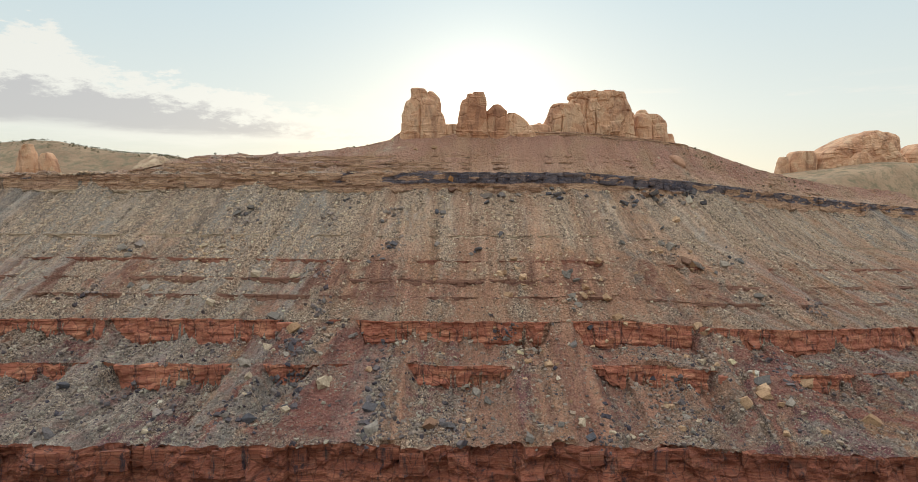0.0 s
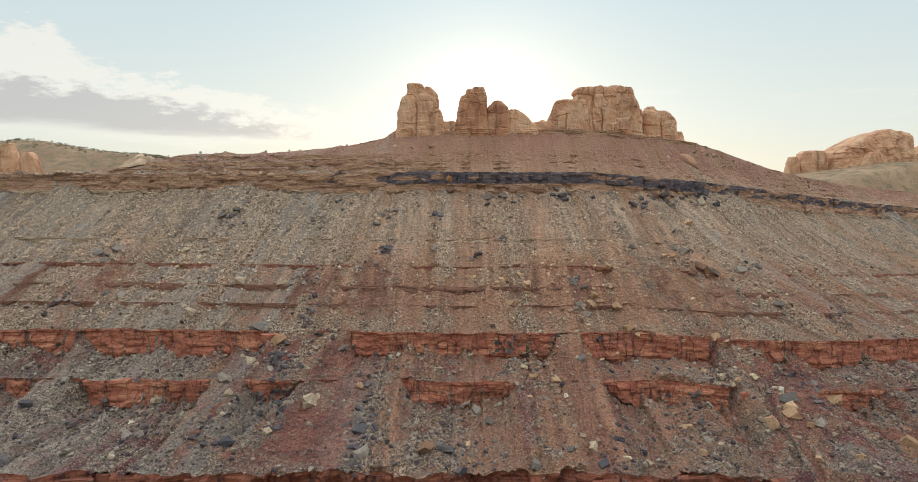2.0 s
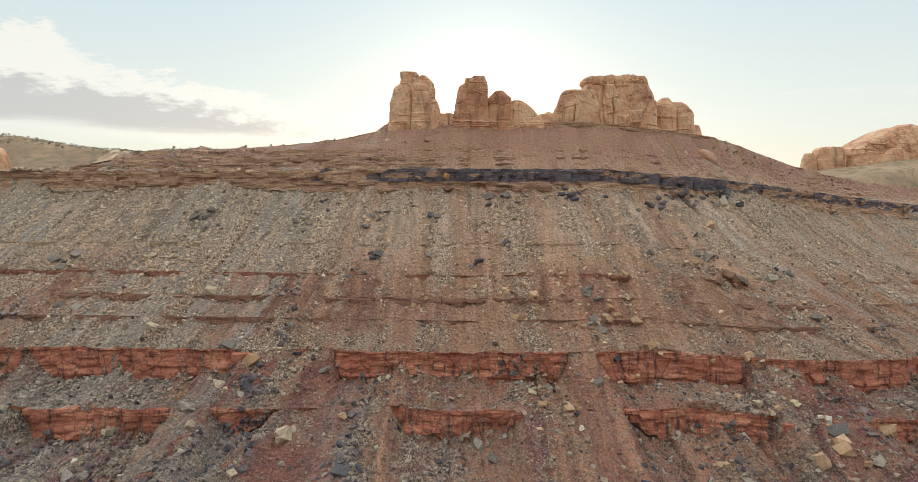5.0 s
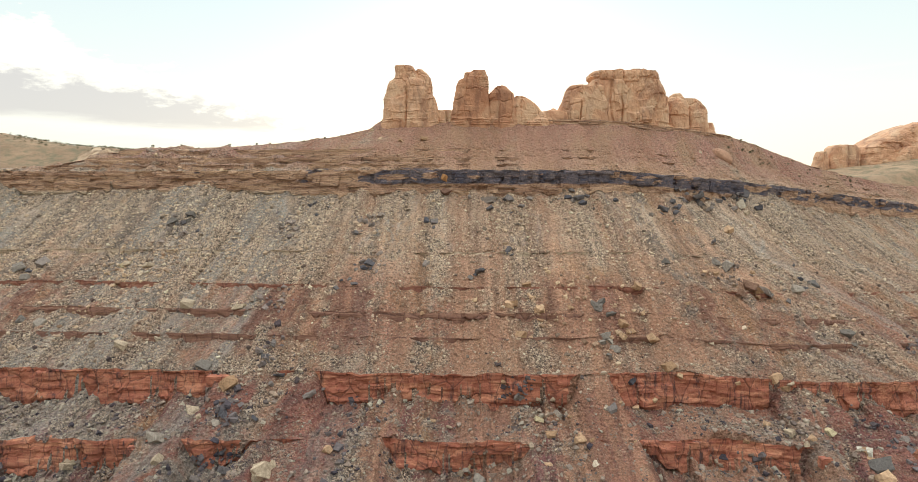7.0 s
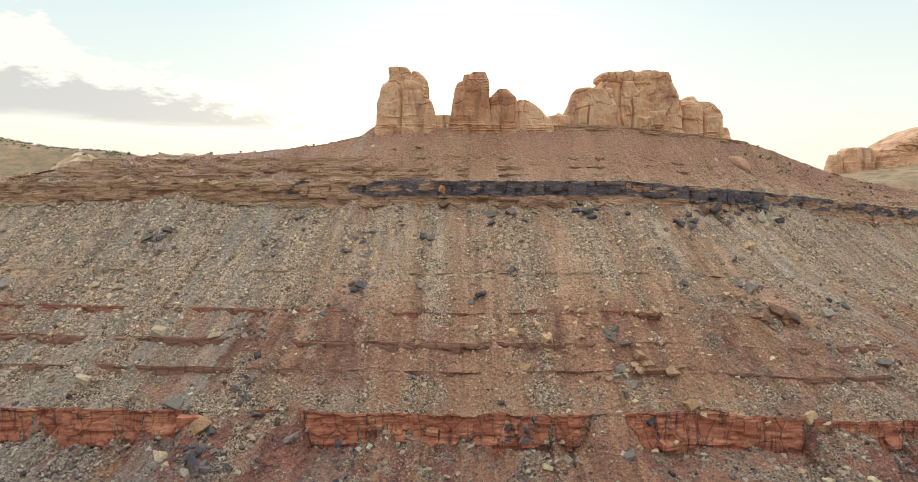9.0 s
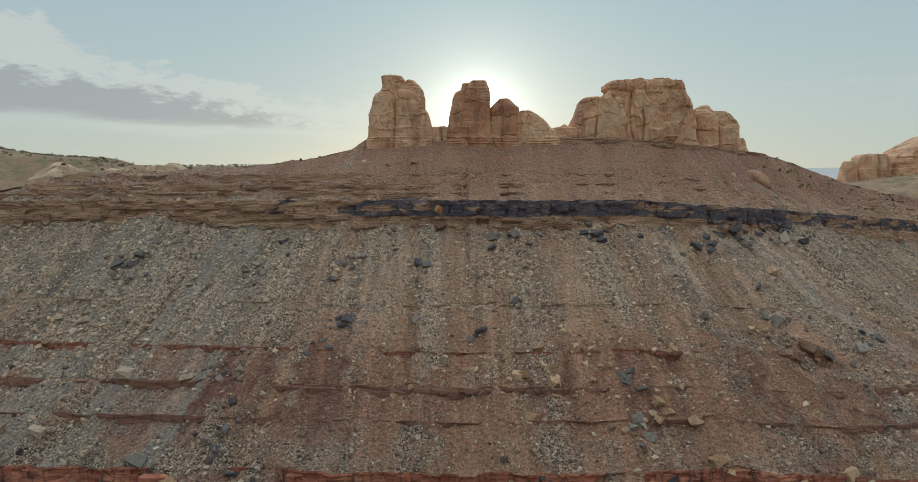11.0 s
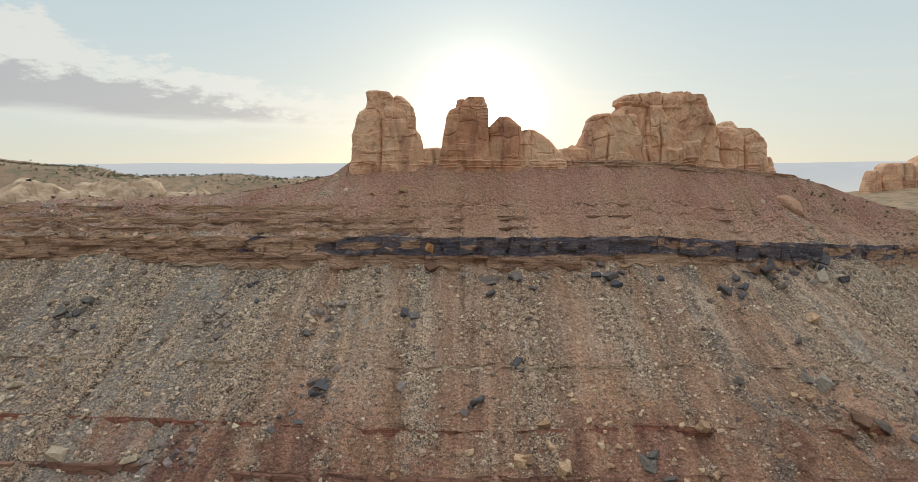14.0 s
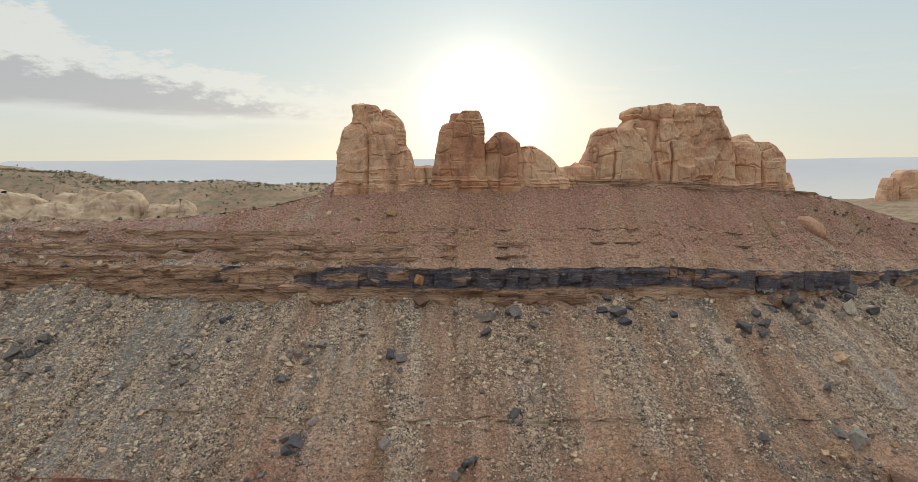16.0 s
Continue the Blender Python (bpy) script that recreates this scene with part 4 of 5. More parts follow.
tower("rock_butte", "distant tan sandstone butte with sheer walls", "rock butte", 545, [
    ("main_wall", 46, 0, [(104, 303, 380), (118, 304, 378.5), (130, 306, 378), (134, 306.5, 376), (138, 308, 372), (143, 314, 371.5), (147, 321, 371), (151.2, 329, 370), (153.5, 335, 368), (155.5, 341, 364)], [(326, 0.7), (343, 1.1), (358, 0.8)]),
    ("summit_block", 24, 4, [(146, 336, 366), (153, 340, 364), (156, 344, 358), (157.2, 347, 354)], [(350, 0.5)]),
    ("pillar", 22, 4, [(104, 276, 304), (126, 278.5, 303), (133, 280, 303), (137.5, 281.5, 302), (139.5, 284, 300.5)], [(291, 0.8)]),
    ("pillar", 14, 7, [(104, 266, 281), (120, 269, 280), (130, 271, 279), (134.5, 272.5, 277.5)], []),
    ("buttress", 16, 22, [(104, 318, 346), (124, 321, 343), (132, 324, 340), (137, 328, 336)], []),
])
tower("rock_butte", "distant tan sandstone butte beside another", "rock butte", 550, [
    ("main_wall", 50, 0, [(104, 386, 440), (124, 388, 437), (138, 391, 434), (143, 394, 430), (147, 399, 424)], [(405, 0.9)]),
])
tower("rock_spire", "small distant golden sandstone pinnacle", "rock spire", 446, [
    ("shaft", 13, 0, [(105, -334, -314), (122, -330, -315), (132, -327.5, -317), (138.5, -324, -319)], [(-323, 0.7)]),
    ("side_shaft", 11, 2, [(105, -315, -297), (120, -314, -299), (128, -312, -301), (132, -309, -304)], []),
])


# ---- slickrock domes beyond the ridge ----
def dome(x, y, size, seed):
    sx, sy, sz = size
    n, around = 40, 110
    f = np.linspace(0, 1, n)[:, None]
    a = np.linspace(0, 2 * np.pi, around, endpoint=False)[None, :]
    rad = np.cos(f * np.pi / 2 * 0.98) ** 0.75
    X, Y, Z = rad * np.cos(a) * sx / 2, rad * np.sin(a) * sy / 2, np.sin(f * np.pi / 2) * sz + 0 * a
    bump = 1 + 0.3 * fbm(X * 0.05 + seed * 9, Y * 0.05, Z * 0.08, 3) - 0.05 * np.clip(1 - np.abs(np.sin(a * 2.5 + seed + 0.8 * f + 0.6 * fbm(X * 0.06, Y * 0.06, Z * 0.1, 2))) / 0.3, 0, 1) + 0.06 * fbm(X * 0.25 + seed, Y * 0.25, Z * 0.7, 3)
    v = np.stack([X * bump, Y * bump, Z * bump - 3], -1)
    i, j = np.arange(n - 1)[:, None] * around, np.arange(around)
    k = (j + 1) % around
    q = np.stack([i + j, i + k, i + around + k, i + around + j], -1).reshape(-1, 4)
    ob = new("slickrock_dome", mesh_from("slickrock_dome", v.reshape(-1, 3), q, (SLICKROCK,), smooth=True))
    ob.location = (x, y, float(ground_height(np.array([x]), np.array([y]))[0]))
    return tagged(ob, "smooth rounded cream slickrock dome beyond the ridge", "rock dome", "slickrock domes")


for i, (x, y, sx, sy, sz) in enumerate([(-228, 452, 38, 42, 24), (-198, 446, 33, 36, 24), (-170, 448, 37, 38, 27), (-151, 453, 24, 30, 25), (-141, 456, 20, 26, 23), (-246, 486, 44, 40, 22), (-206, 488, 70, 44, 24), (-118, 474, 30, 28, 14)]):
    dome(x, y, (sx, sy, sz), i + 1.0)


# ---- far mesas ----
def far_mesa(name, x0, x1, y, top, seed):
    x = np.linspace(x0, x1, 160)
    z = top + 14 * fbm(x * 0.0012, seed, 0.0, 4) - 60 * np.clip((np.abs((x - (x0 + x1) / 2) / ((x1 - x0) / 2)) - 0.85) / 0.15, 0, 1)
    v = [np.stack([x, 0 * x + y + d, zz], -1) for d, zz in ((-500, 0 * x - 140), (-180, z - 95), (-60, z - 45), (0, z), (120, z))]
    ob = new(name, mesh_from(name, np.array(v).reshape(-1, 3), grid_faces(5, len(x)), (FAR_HAZE,), smooth=True))
    return tagged(ob, "flat-topped mesa on the horizon, pale blue haze painted in as glow", "mesa", kind="structure")


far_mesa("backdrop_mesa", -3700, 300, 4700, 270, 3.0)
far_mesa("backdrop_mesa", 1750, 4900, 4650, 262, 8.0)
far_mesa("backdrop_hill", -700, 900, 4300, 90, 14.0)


# ---- blocks of the ledges ----
def slab_mesh(name, seed, mat):
    """A unit block of bedded rock with chipped corners, standing on its base."""
    rng = np.random.default_rng(seed)
    bm = bmesh.new()
    bmesh.ops.create_cube(bm, size=1.0)
    bmesh.ops.bevel(bm, geom=bm.edges[:], offset=0.07, segments=1, affect="EDGES")
    for v in bm.verts:
        v.co += Vector(rng.uniform(-0.1, 0.1, 3))
        v.co.z += 0.5
    me = bpy.data.meshes.new(name)
    bm.to_mesh(me)
    bm.free()
    me.materials.append(mat)
    return me


def ledge_blocks(name, mat, xs, top, tall, wide, proud, seed, gap=6.0):
    """Blocks along a ledge, set into its face. They belong to the hillside."""
    rng = np.random.default_rng(seed)
    kinds = [slab_mesh(name, seed + i, mat) for i in range(6)]
    for x0, x1 in xs:
        x = x0
        while x < x1:
            w = rng.uniform(*wide)
            t = rng.uniform(*tall)
            z = top + float(dip(np.array(x))) - rng.uniform(0, 0.3 * t)
            p = on_hill(x + w / 2, z - t * 0.4)
            ob = new(name, kinds[rng.integers(6)])
            ob.parent = hill
            d = rng.uniform(1.6, 2.6)
            ob.matrix_basis = pose(x + w / 2, p.y + d / 2 - rng.uniform(*proud), z - t, 0, 0, rng.uniform(-5, 5)) @ Matrix.Diagonal((w * 0.97, d, t, 1))
            x += w + (rng.uniform(1, gap) if rng.random() < 0.6 else 0.1)


ledge_blocks("rock_slab", BAND, [(-62, 135)], 112.4, (3.4, 5.8), (2.5, 7.0), (0.2, 1.0), 11, 3.0)
ledge_blocks("rock_slab", BAND, [(-178, -62), (135, 225)], 111.0, (1.2, 3.0), (3.0, 8.0), (0.1, 0.8), 12)
ledge_blocks("rock_slab", BAND, [(-160, 60)], 107.5, (0.8, 2.0), (3.0, 9.0), (0.1, 0.7), 13)
ledge_blocks("rock_slab", BAND, [(-140, 20)], 117.8, (0.8, 1.8), (4.0, 10.0), (0.1, 0.7), 14)
ledge_blocks("rock_block", RED, [(-127, -74), (-42, 29), (44, 87), (109, 190)], 51.3, (1.5, 3.6), (2.5, 7.0), (-0.2, 0.4), 21, 12.0)
ledge_blocks("rock_block", RED, [(-129, -87), (-20, 15), (47, 90)], 38.8, (1.2, 3.2), (2.5, 7.0), (-0.2, 0.5), 22, 12.0)
ledge_blocks("rock_block", DARK_RED, [(-150, 160)], 25.2, (3.0, 7.0), (4.0, 11.0), (0.2, 1.3), 23, 18.0)


# ---- boulders on the slope: x, height, size ----
PALE_1 = [(-92, 66.1, 6.1), (-75.1, 65.8, 3.6), (-113, 77, 3.9), (-113.8, 74.6, 2.3), (-105.4, 56.8, 4.2), (-96.1, 57.3, 2.4), (-76.8, 41.2, 4.4), (-72.6, 42.9, 2.4), (-77.3, 36, 4.2), (-104.7, 32.1, 3.7), (-104.7, 33.1, 2.1), (-49.8, 35.6, 5.7), (-4.7, 71.3, 1.7), (32.2, 36.9, 2.1), (-4.6, 40.1, 2.2), (94.7, 47.8, 2.6), (104.1, 35.7, 4.2), (87.3, 38.8, 3.3), (88.2, 60.7, 2), (-101.7, 26.1, 3.3), (-58.8, 30.4, 3.6), (-104.3, 31.9, 3.7), (36, 28.9, 3.9), (75.4, 27.1, 2.3)]
PALE_2 = [(45, 27.7, 3), (50.8, 26.4, 3), (-50.2, 35.6, 6.1), (115.9, 97.6, 6.9), (105.6, 121.4, 1.8), (-122.8, 77.4, 3.6)]
TAN_1 = [(-124.3, 76.7, 2.9), (-67.1, 49.1, 4), (19.8, 72.9, 3), (21.9, 69.6, 2.5), (15.6, 67.7, 3.3), (24.1, 66, 3.7), (-13.3, 65.9, 2.1), (17.1, 60.1, 3.2), (20.5, 41.1, 2.9), (22.5, 40, 2.9), (29.7, 39.5, 3.3), (29, 41.4, 1.8), (-9.1, 40.8, 1.4), (-35.1, 38.7, 2.5), (57.4, 58.4, 5.2), (59.4, 52.3, 4), (87, 75.3, 2.6), (57, 72.5, 2.9), (98.4, 69.8, 5.3), (48.1, 60, 3.3), (91.7, 49.2, 5.2), (91.3, 38.7, 2.5), (98.8, 38.4, 2.9), (102.9, 32.8, 4.1)]
TAN_2 = [(0.7, 25.9, 2.1), (0.4, 27.1, 2.5), (0.4, 31.7, 2.4), (126.7, 30.2, 6.2), (101.9, 31.9, 6.1), (94.6, 30, 5.4), (102.9, 35.8, 3.7), (136.9, 24.6, 6.1), (113.6, 25, 4), (70.3, 28.3, 2.3), (69.2, 25.8, 2.7), (68.6, 27.9, 2.8), (103.1, 88.6, 3.4), (14.4, 67.4, 3.2), (21.1, 69.4, 2.6), (23.4, 65.9, 2.9), (55.7, 72.2, 2.5), (48.8, 62.5, 3.6), (-17.7, 125.7, 3.2), (-26.9, 124.8, 2.1), (-40.4, 130.9, 1.9), (92, 121.2, 1.5)]
DARK_1 = [(-93.8, 53.1, 1.9), (-59.4, 54.8, 4.1), (-58.7, 57.6, 4.2), (-54.3, 50.2, 3.6), (-65.9, 43.4, 3.5), (-64.2, 35.4, 2.6), (-153.1, 77.6, 5.1), (-56.9, 42.8, 2.7), (4.9, 76.7, 3.9), (15, 82.7, 4.1), (-14.1, 57.8, 2.4), (-43.9, 46.7, 3.5), (15.3, 45, 3.5), (-24.1, 41.3, 2.2), (-32.8, 40, 2.5), (120.9, 35.4, 3.6), (40.2, 44.5, 3.4), (48.4, 49.1, 3.6), (-77.1, 30.3, 3.5), (-70.4, 28.5, 5), (-69.2, 30.4, 3.3), (-61, 32.1, 4.7), (-140.3, 34.5, 5.4), (-128.9, 27.3, 4.5)]
DARK_2 = [(-103.3, 27.5, 4.8), (-5.9, 27.4, 4.7), (-31.4, 31.3, 4.9), (37.8, 26.6, 3.4), (-14, 92.7, 3), (-11.4, 92.2, 3.4), (9.6, 99.7, 6.7), (18, 100.5, 4), (44.1, 101.2, 4.9), (77.8, 96.7, 4.8), (81.8, 95.2, 3.9), (84.2, 97.5, 4), (95.7, 101.4, 5.2), (96, 98.9, 4.1), (119.4, 102.4, 9.2), (5, 76.6, 4), (102.7, 69.5, 4.5), (-33.1, 78.9, 3.9), (-35.1, 77.7, 3.2), (-13.3, 78.5, 3.1), (-42.3, 72, 2.4), (-40.1, 88.7, 2.7), (92.3, 85.1, 3.4)]
GREY_1 = [(-77, 52.4, 4.6), (-67.5, 40.9, 2.7), (-80.9, 39.2, 4.3), (-145.2, 61.4, 3.6), (-138, 60.6, 4.1), (-160.3, 76.1, 5.7), (43.6, 68, 3), (41.8, 66.8, 2.9), (26.1, 41.1, 3), (-0.2, 31.8, 2.5), (103.6, 69, 3.5), (127.4, 69.7, 3.8), (45, 56.7, 3.6), (44.1, 58.6, 2.4), (125.4, 56.6, 4), (104.5, 33.9, 5.4), (-29.2, 27.7, 5.1), (3.5, 30.1, 4), (7.6, 29.7, 3.1), (19.5, 26.2, 3.3), (29.7, 29.3, 3.1), (72.4, 27.4, 2.8), (65.4, 27.8, 2.5), (72, 25.4, 2.3)]
GREY_2 = [(92.6, 77.3, 5.7), (88.8, 78.2, 3.3), (-113.7, 91, 4.6), (41.5, 67.3, 3), (45.7, 65.3, 3), (42.5, 59.3, 3.9), (115.9, 69.1, 4.4), (-107.6, 94.4, 4.2), (69.4, 79.4, 2.7)]
RUST_1 = [(-11.4, 27.5, 7.6), (-7.6, 102.9, 4.5), (90.2, 101, 6), (97, 70.6, 5.9)]
ORANGE_1 = [(-8.6, 109.1, 3.5)]


PALE_STONE = stone_material("pale_boulder", (0.42, 0.34, 0.25), (0.60, 0.49, 0.37))
RUST_STONE = stone_material("rust_boulder", (0.17, 0.10, 0.075), (0.30, 0.18, 0.12))
ORANGE_STONE = stone_material("orange_boulder", (0.40, 0.19, 0.08), (0.46, 0.24, 0.11))
PINK_STONE = stone_material("pink_boulder", (0.44, 0.26, 0.18), (0.54, 0.34, 0.24))
DARK_STONE = stone_material("dark_boulder", (0.085, 0.085, 0.10), (0.24, 0.205, 0.185))


def boulders(kind, places, mat, label, flat, seed, mates=3):
    rng = np.random.default_rng(seed)
    kinds = [chunk("boulder", seed * 31 + i, rng.uniform(*flat), 10, (mat,), 0.55, True) for i in range(8)]
    for x, z, size in places:
        size = min(size, 5.6)
        p = on_hill(x, z)
        ob = new(kind, kinds[rng.integers(8)])
        ob.matrix_basis = Matrix.Translation(p + Vector((0, 0, 0.06 * size))) @ pose(0, 0, 0, rng.uniform(15, 45), rng.uniform(-25, 25), rng.uniform(-180, 180)) @ Matrix.Scale(size * rng.uniform(0.8, 1.0), 4)
        tagged(ob, label, "boulder", "boulders on the rubble slope")
        if size > mates and rng.random() < 0.65:
            mate = new(kind, kinds[rng.integers(8)])
            q = on_hill(x + rng.uniform(-0.9, 0.9) * size, z - rng.uniform(-0.2, 0.6) * size)
            mate.matrix_basis = Matrix.Translation(q + Vector((0, 0, 0.03 * size))) @ pose(0, 0, 0, rng.uniform(15, 45), rng.uniform(-25, 25), rng.uniform(-180, 180)) @ Matrix.Scale(size * rng.uniform(0.35, 0.6), 4)
            tagged(mate, label, "boulder", "boulders on the rubble slope")


def heap(x, z, wide, tall, count, size, seed):
    """Places of slabs that came down together: x, height, size."""
    rng = np.random.default_rng(seed)
    return [(x + rng.normal(0, wide), z + rng.normal(0, tall), rng.uniform(*size)) for _ in range(count)]


SLAB_HEAPS = heap(94, 101.5, 5, 2.0, 15, (1.8, 3.9), 51) + heap(115, 100.4, 7, 2.2, 10, (1.6, 3.9), 52) + heap(76, 96.9, 5, 2, 5, (1.5, 3.2), 53) \
    + heap(45, 101, 8, 1.2, 6, (1.5, 3.6), 54) + heap(12, 100, 7, 1.5, 6, (1.4, 3.8), 55) + heap(-109, 93.6, 6, 2, 6, (1.5, 3.4), 56) \
    + heap(-64, 96.8, 8, 3, 5, (1.3, 2.9), 57) + heap(-36, 77.8, 4, 5, 6, (1.4, 2.9), 58) + heap(118, 70.5, 6, 3, 6, (1.5, 2.9), 60)
DARK_RUNS = [(-64.4, 43.3), (-77.4, 30.2), (-68.1, 31.6), (-60.2, 32.6), (-30.4, 31.2), (-32.2, 39.3), (-58.9, 55.8), (-158.9, 60.1), (-101.5, 28.6), (-125.0, 28.3), (-29.7, 27.8), (-5.8, 27.8), (15.2, 46.9), (71.6, 28.7), (116.7, 35.6), (153.2, 50.7), (42.8, 27.9), (-112.9, 90.0), (-68.7, 90.8), (-38.6, 92.1), (-32.1, 78.6), (94.4, 76.7), (-62.1, 67.9), (-65.8, 43.5)]
TAN_RUNS = [(20.3, 41.3), (29.8, 39.3), (101.3, 32.1), (93.6, 30.5), (67.4, 29.6), (73.4, 28.4), (67.8, 27.4), (36.0, 28.9), (3.0, 31.7), (112.7, 25.5), (-126.6, 75.8), (-118.1, 72.9), (-108.7, 80.7), (-127.1, 63.4), (35.9, 71.7), (25.8, 63.8), (49.8, 69.0), (43.5, 58.0)]


def clusters(name, runs, count, size, mat, label, seed):
    """Broken blocks in loose clusters, too many to tell apart."""
    rng = np.random.default_rng(seed)
    kinds = []
    for i in range(8):
        me = chunk("block", seed * 13 + i, rng.uniform(0.45, 0.9), 10, (), 0.55)
        me.calc_loop_triangles()
        kinds.append((np.array([v.co for v in me.vertices]), np.array([t.vertices for t in me.loop_triangles])))
        bpy.data.meshes.remove(me)
    verts, faces, base = [], [], 0
    for x, z in runs:
        for _ in range(count):
            kv, kf = kinds[rng.integers(8)]
            k = min(size[0] * (1 - rng.random()) ** -0.5, size[1])
            p = on_hill(x + rng.normal(0, 3.0), z + rng.normal(0, 2.2))
            m = pose(0, 0, 0, rng.uniform(10, 45), rng.uniform(-25, 25), rng.uniform(-180, 180)).to_3x3()
            verts.append(kv @ np.array(m).T * k + np.array(p) + np.array((0, 0, 0.08 * k)))
            faces.append(kf + base)
            base += len(kv)
    ob = new(name, mesh_from(name, np.concatenate(verts), np.concatenate(faces), (mat,)))
    return tagged(ob, label, "rocks", kind="stuff")


DARK_BLOCKS = stone_material("dark_block", (0.05, 0.052, 0.068), (0.23, 0.20, 0.19), True, 0.1)
TAN_BLOCKS = stone_material("tan_block", (0.24, 0.15, 0.10), (0.56, 0.41, 0.28), True, 0.08)
clusters("dark_rocks", DARK_RUNS, 34, (0.6, 2.4), DARK_BLOCKS, "blue-black broken sandstone rocks gathered in gullies", 61)
clusters("tan_rocks", TAN_RUNS, 26, (0.5, 1.9), TAN_BLOCKS, "tan broken sandstone rocks gathered on the slope", 62)
boulders("boulder", SLAB_HEAPS, DARK_STONE, "dark varnished sandstone slab in a heap below the ledge", (0.35, 0.7), 7, 9)
boulders("boulder", heap(30, 66, 30, 9, 14, (1.4, 2.6), 63) + heap(60, 40, 30, 6, 10, (1.4, 2.6), 64), TAN_STONE, "small tan sandstone boulder lying on the rubble slope", (0.6, 1.0), 8)
boulders("boulder", PALE_1 + PALE_2, PALE_STONE, "pale cream sandstone boulder lying on the rubble slope", (0.5, 0.9), 1)
boulders("boulder", TAN_1 + TAN_2, TAN_STONE, "tan sandstone boulder lying on the rubble slope", (0.7, 1.1), 2)
boulders("boulder", DARK_1 + DARK_2, DARK_STONE, "blue-black varnished sandstone slab fallen on the slope", (0.4, 0.8), 3)
boulders("boulder", GREY_1 + GREY_2, GREY_STONE, "grey sandstone boulder lying among loose rubble", (0.5, 0.9), 4)
boulders("boulder", RUST_1, RUST_STONE, "brown sandstone block fallen from a ledge", (0.6, 0.8), 5)
boulders("boulder", ORANGE_1, ORANGE_STONE, "orange sandstone block leaning on the dark ledge", (1.1, 1.3), 6)


# ---- loose stones ----
def pebble(seed):
    """A small angular stone with eight faces."""
    rng = np.random.default_rng(seed)
    bm = bmesh.new()
    for axis in range(3):
        for side in (-0.5, 0.5):
            v = rng.uniform(-0.25, 0.25, 3)
            v[axis] = side
            bm.verts.new(v * np.array([1.0, 0.8, rng.uniform(0.45, 0.8)]))
    bmesh.ops.convex_hull(bm, input=bm.verts)
    me = bpy.data.meshes.new("pebble")
    bm.to_mesh(me)
    bm.free()
    return me


def rubble(name, count, low, most, z0, z1, seed, mat, label, simple=False):
    """Loose stones, past counting, over the slope; they gather in streams that run downhill."""
    rng = np.random.default_rng(seed)
    kinds = []
    for i in range(14):
        me = pebble(seed * 77 + i) if simple else chunk("stone", seed * 77 + i, rng.uniform(0.4, 1.0), 8)
        me.calc_loop_triangles()
        kinds.append((np.array([v.co for v in me.vertices]), np.array([t.vertices for t in me.loop_triangles])))
        bpy.data.meshes.remove(me)
    rows = np.flatnonzero(HILL_SLOT == 0)
    rows = rows[(rows > FRONT) & (rows < len(HILL_SLOT) - 18)]
    cols = np.flatnonzero((XS > -225) & (XS < 285))
    r, c = rng.choice(rows, count * 5), rng.choice(cols, count * 5)
    p = HILL[r, c] + rng.uniform(-0.3, 0.3, (count * 5, 3)) * np.array([1, 0, 0])
    zb = p[:, 2] - dip(p[:, 0])
    want = np.clip(rubble_cover(p[:, 0], p[:, 1], p[:, 2]) ** 1.3, 0.05, 1)
    ok = (rng.random(len(p)) < want) & (zb > z0) & (zb < z1)
    p = p[ok][:count]
    n = len(p)
    size = np.minimum(low * (1 - rng.random(n)) ** -0.45, most)
    pick = rng.integers(0, len(kinds), n)
    verts, faces, base = [], [], 0
    for i, (kv, kf) in enumerate(kinds):
        q = p[pick == i]
        m = len(q)
        ang = rng.uniform(0, 2 * np.pi, (m, 3)) * np.array([1, 0.15, 0.15])
        ca, sa = np.cos(ang), np.sin(ang)
        zero, one = np.zeros(m), np.ones(m)
        rz = np.stack([ca[:, 0], -sa[:, 0], zero, sa[:, 0], ca[:, 0], zero, zero, zero, one], 1).reshape(-1, 3, 3)
        rx = np.stack([one, zero, zero, zero, ca[:, 1], -sa[:, 1], zero, sa[:, 1], ca[:, 1]], 1).reshape(-1, 3, 3)
        v = np.einsum("nij,kj->nki", rx @ rz, kv) * size[pick == i][:, None, None] + q[:, None, :] + np.array([0, 0, 0.08]) * size[pick == i][:, None, None]
        verts.append(v.reshape(-1, 3))
        faces.append((kf[None] + (np.arange(m) * len(kv))[:, None, None] + base).reshape(-1, 3))
        base += m * len(kv)
    ob = new(name, mesh_from(name, np.concatenate(verts), np.concatenate(faces), (mat,)))
    return tagged(ob, label, "loose stones", kind="stuff")


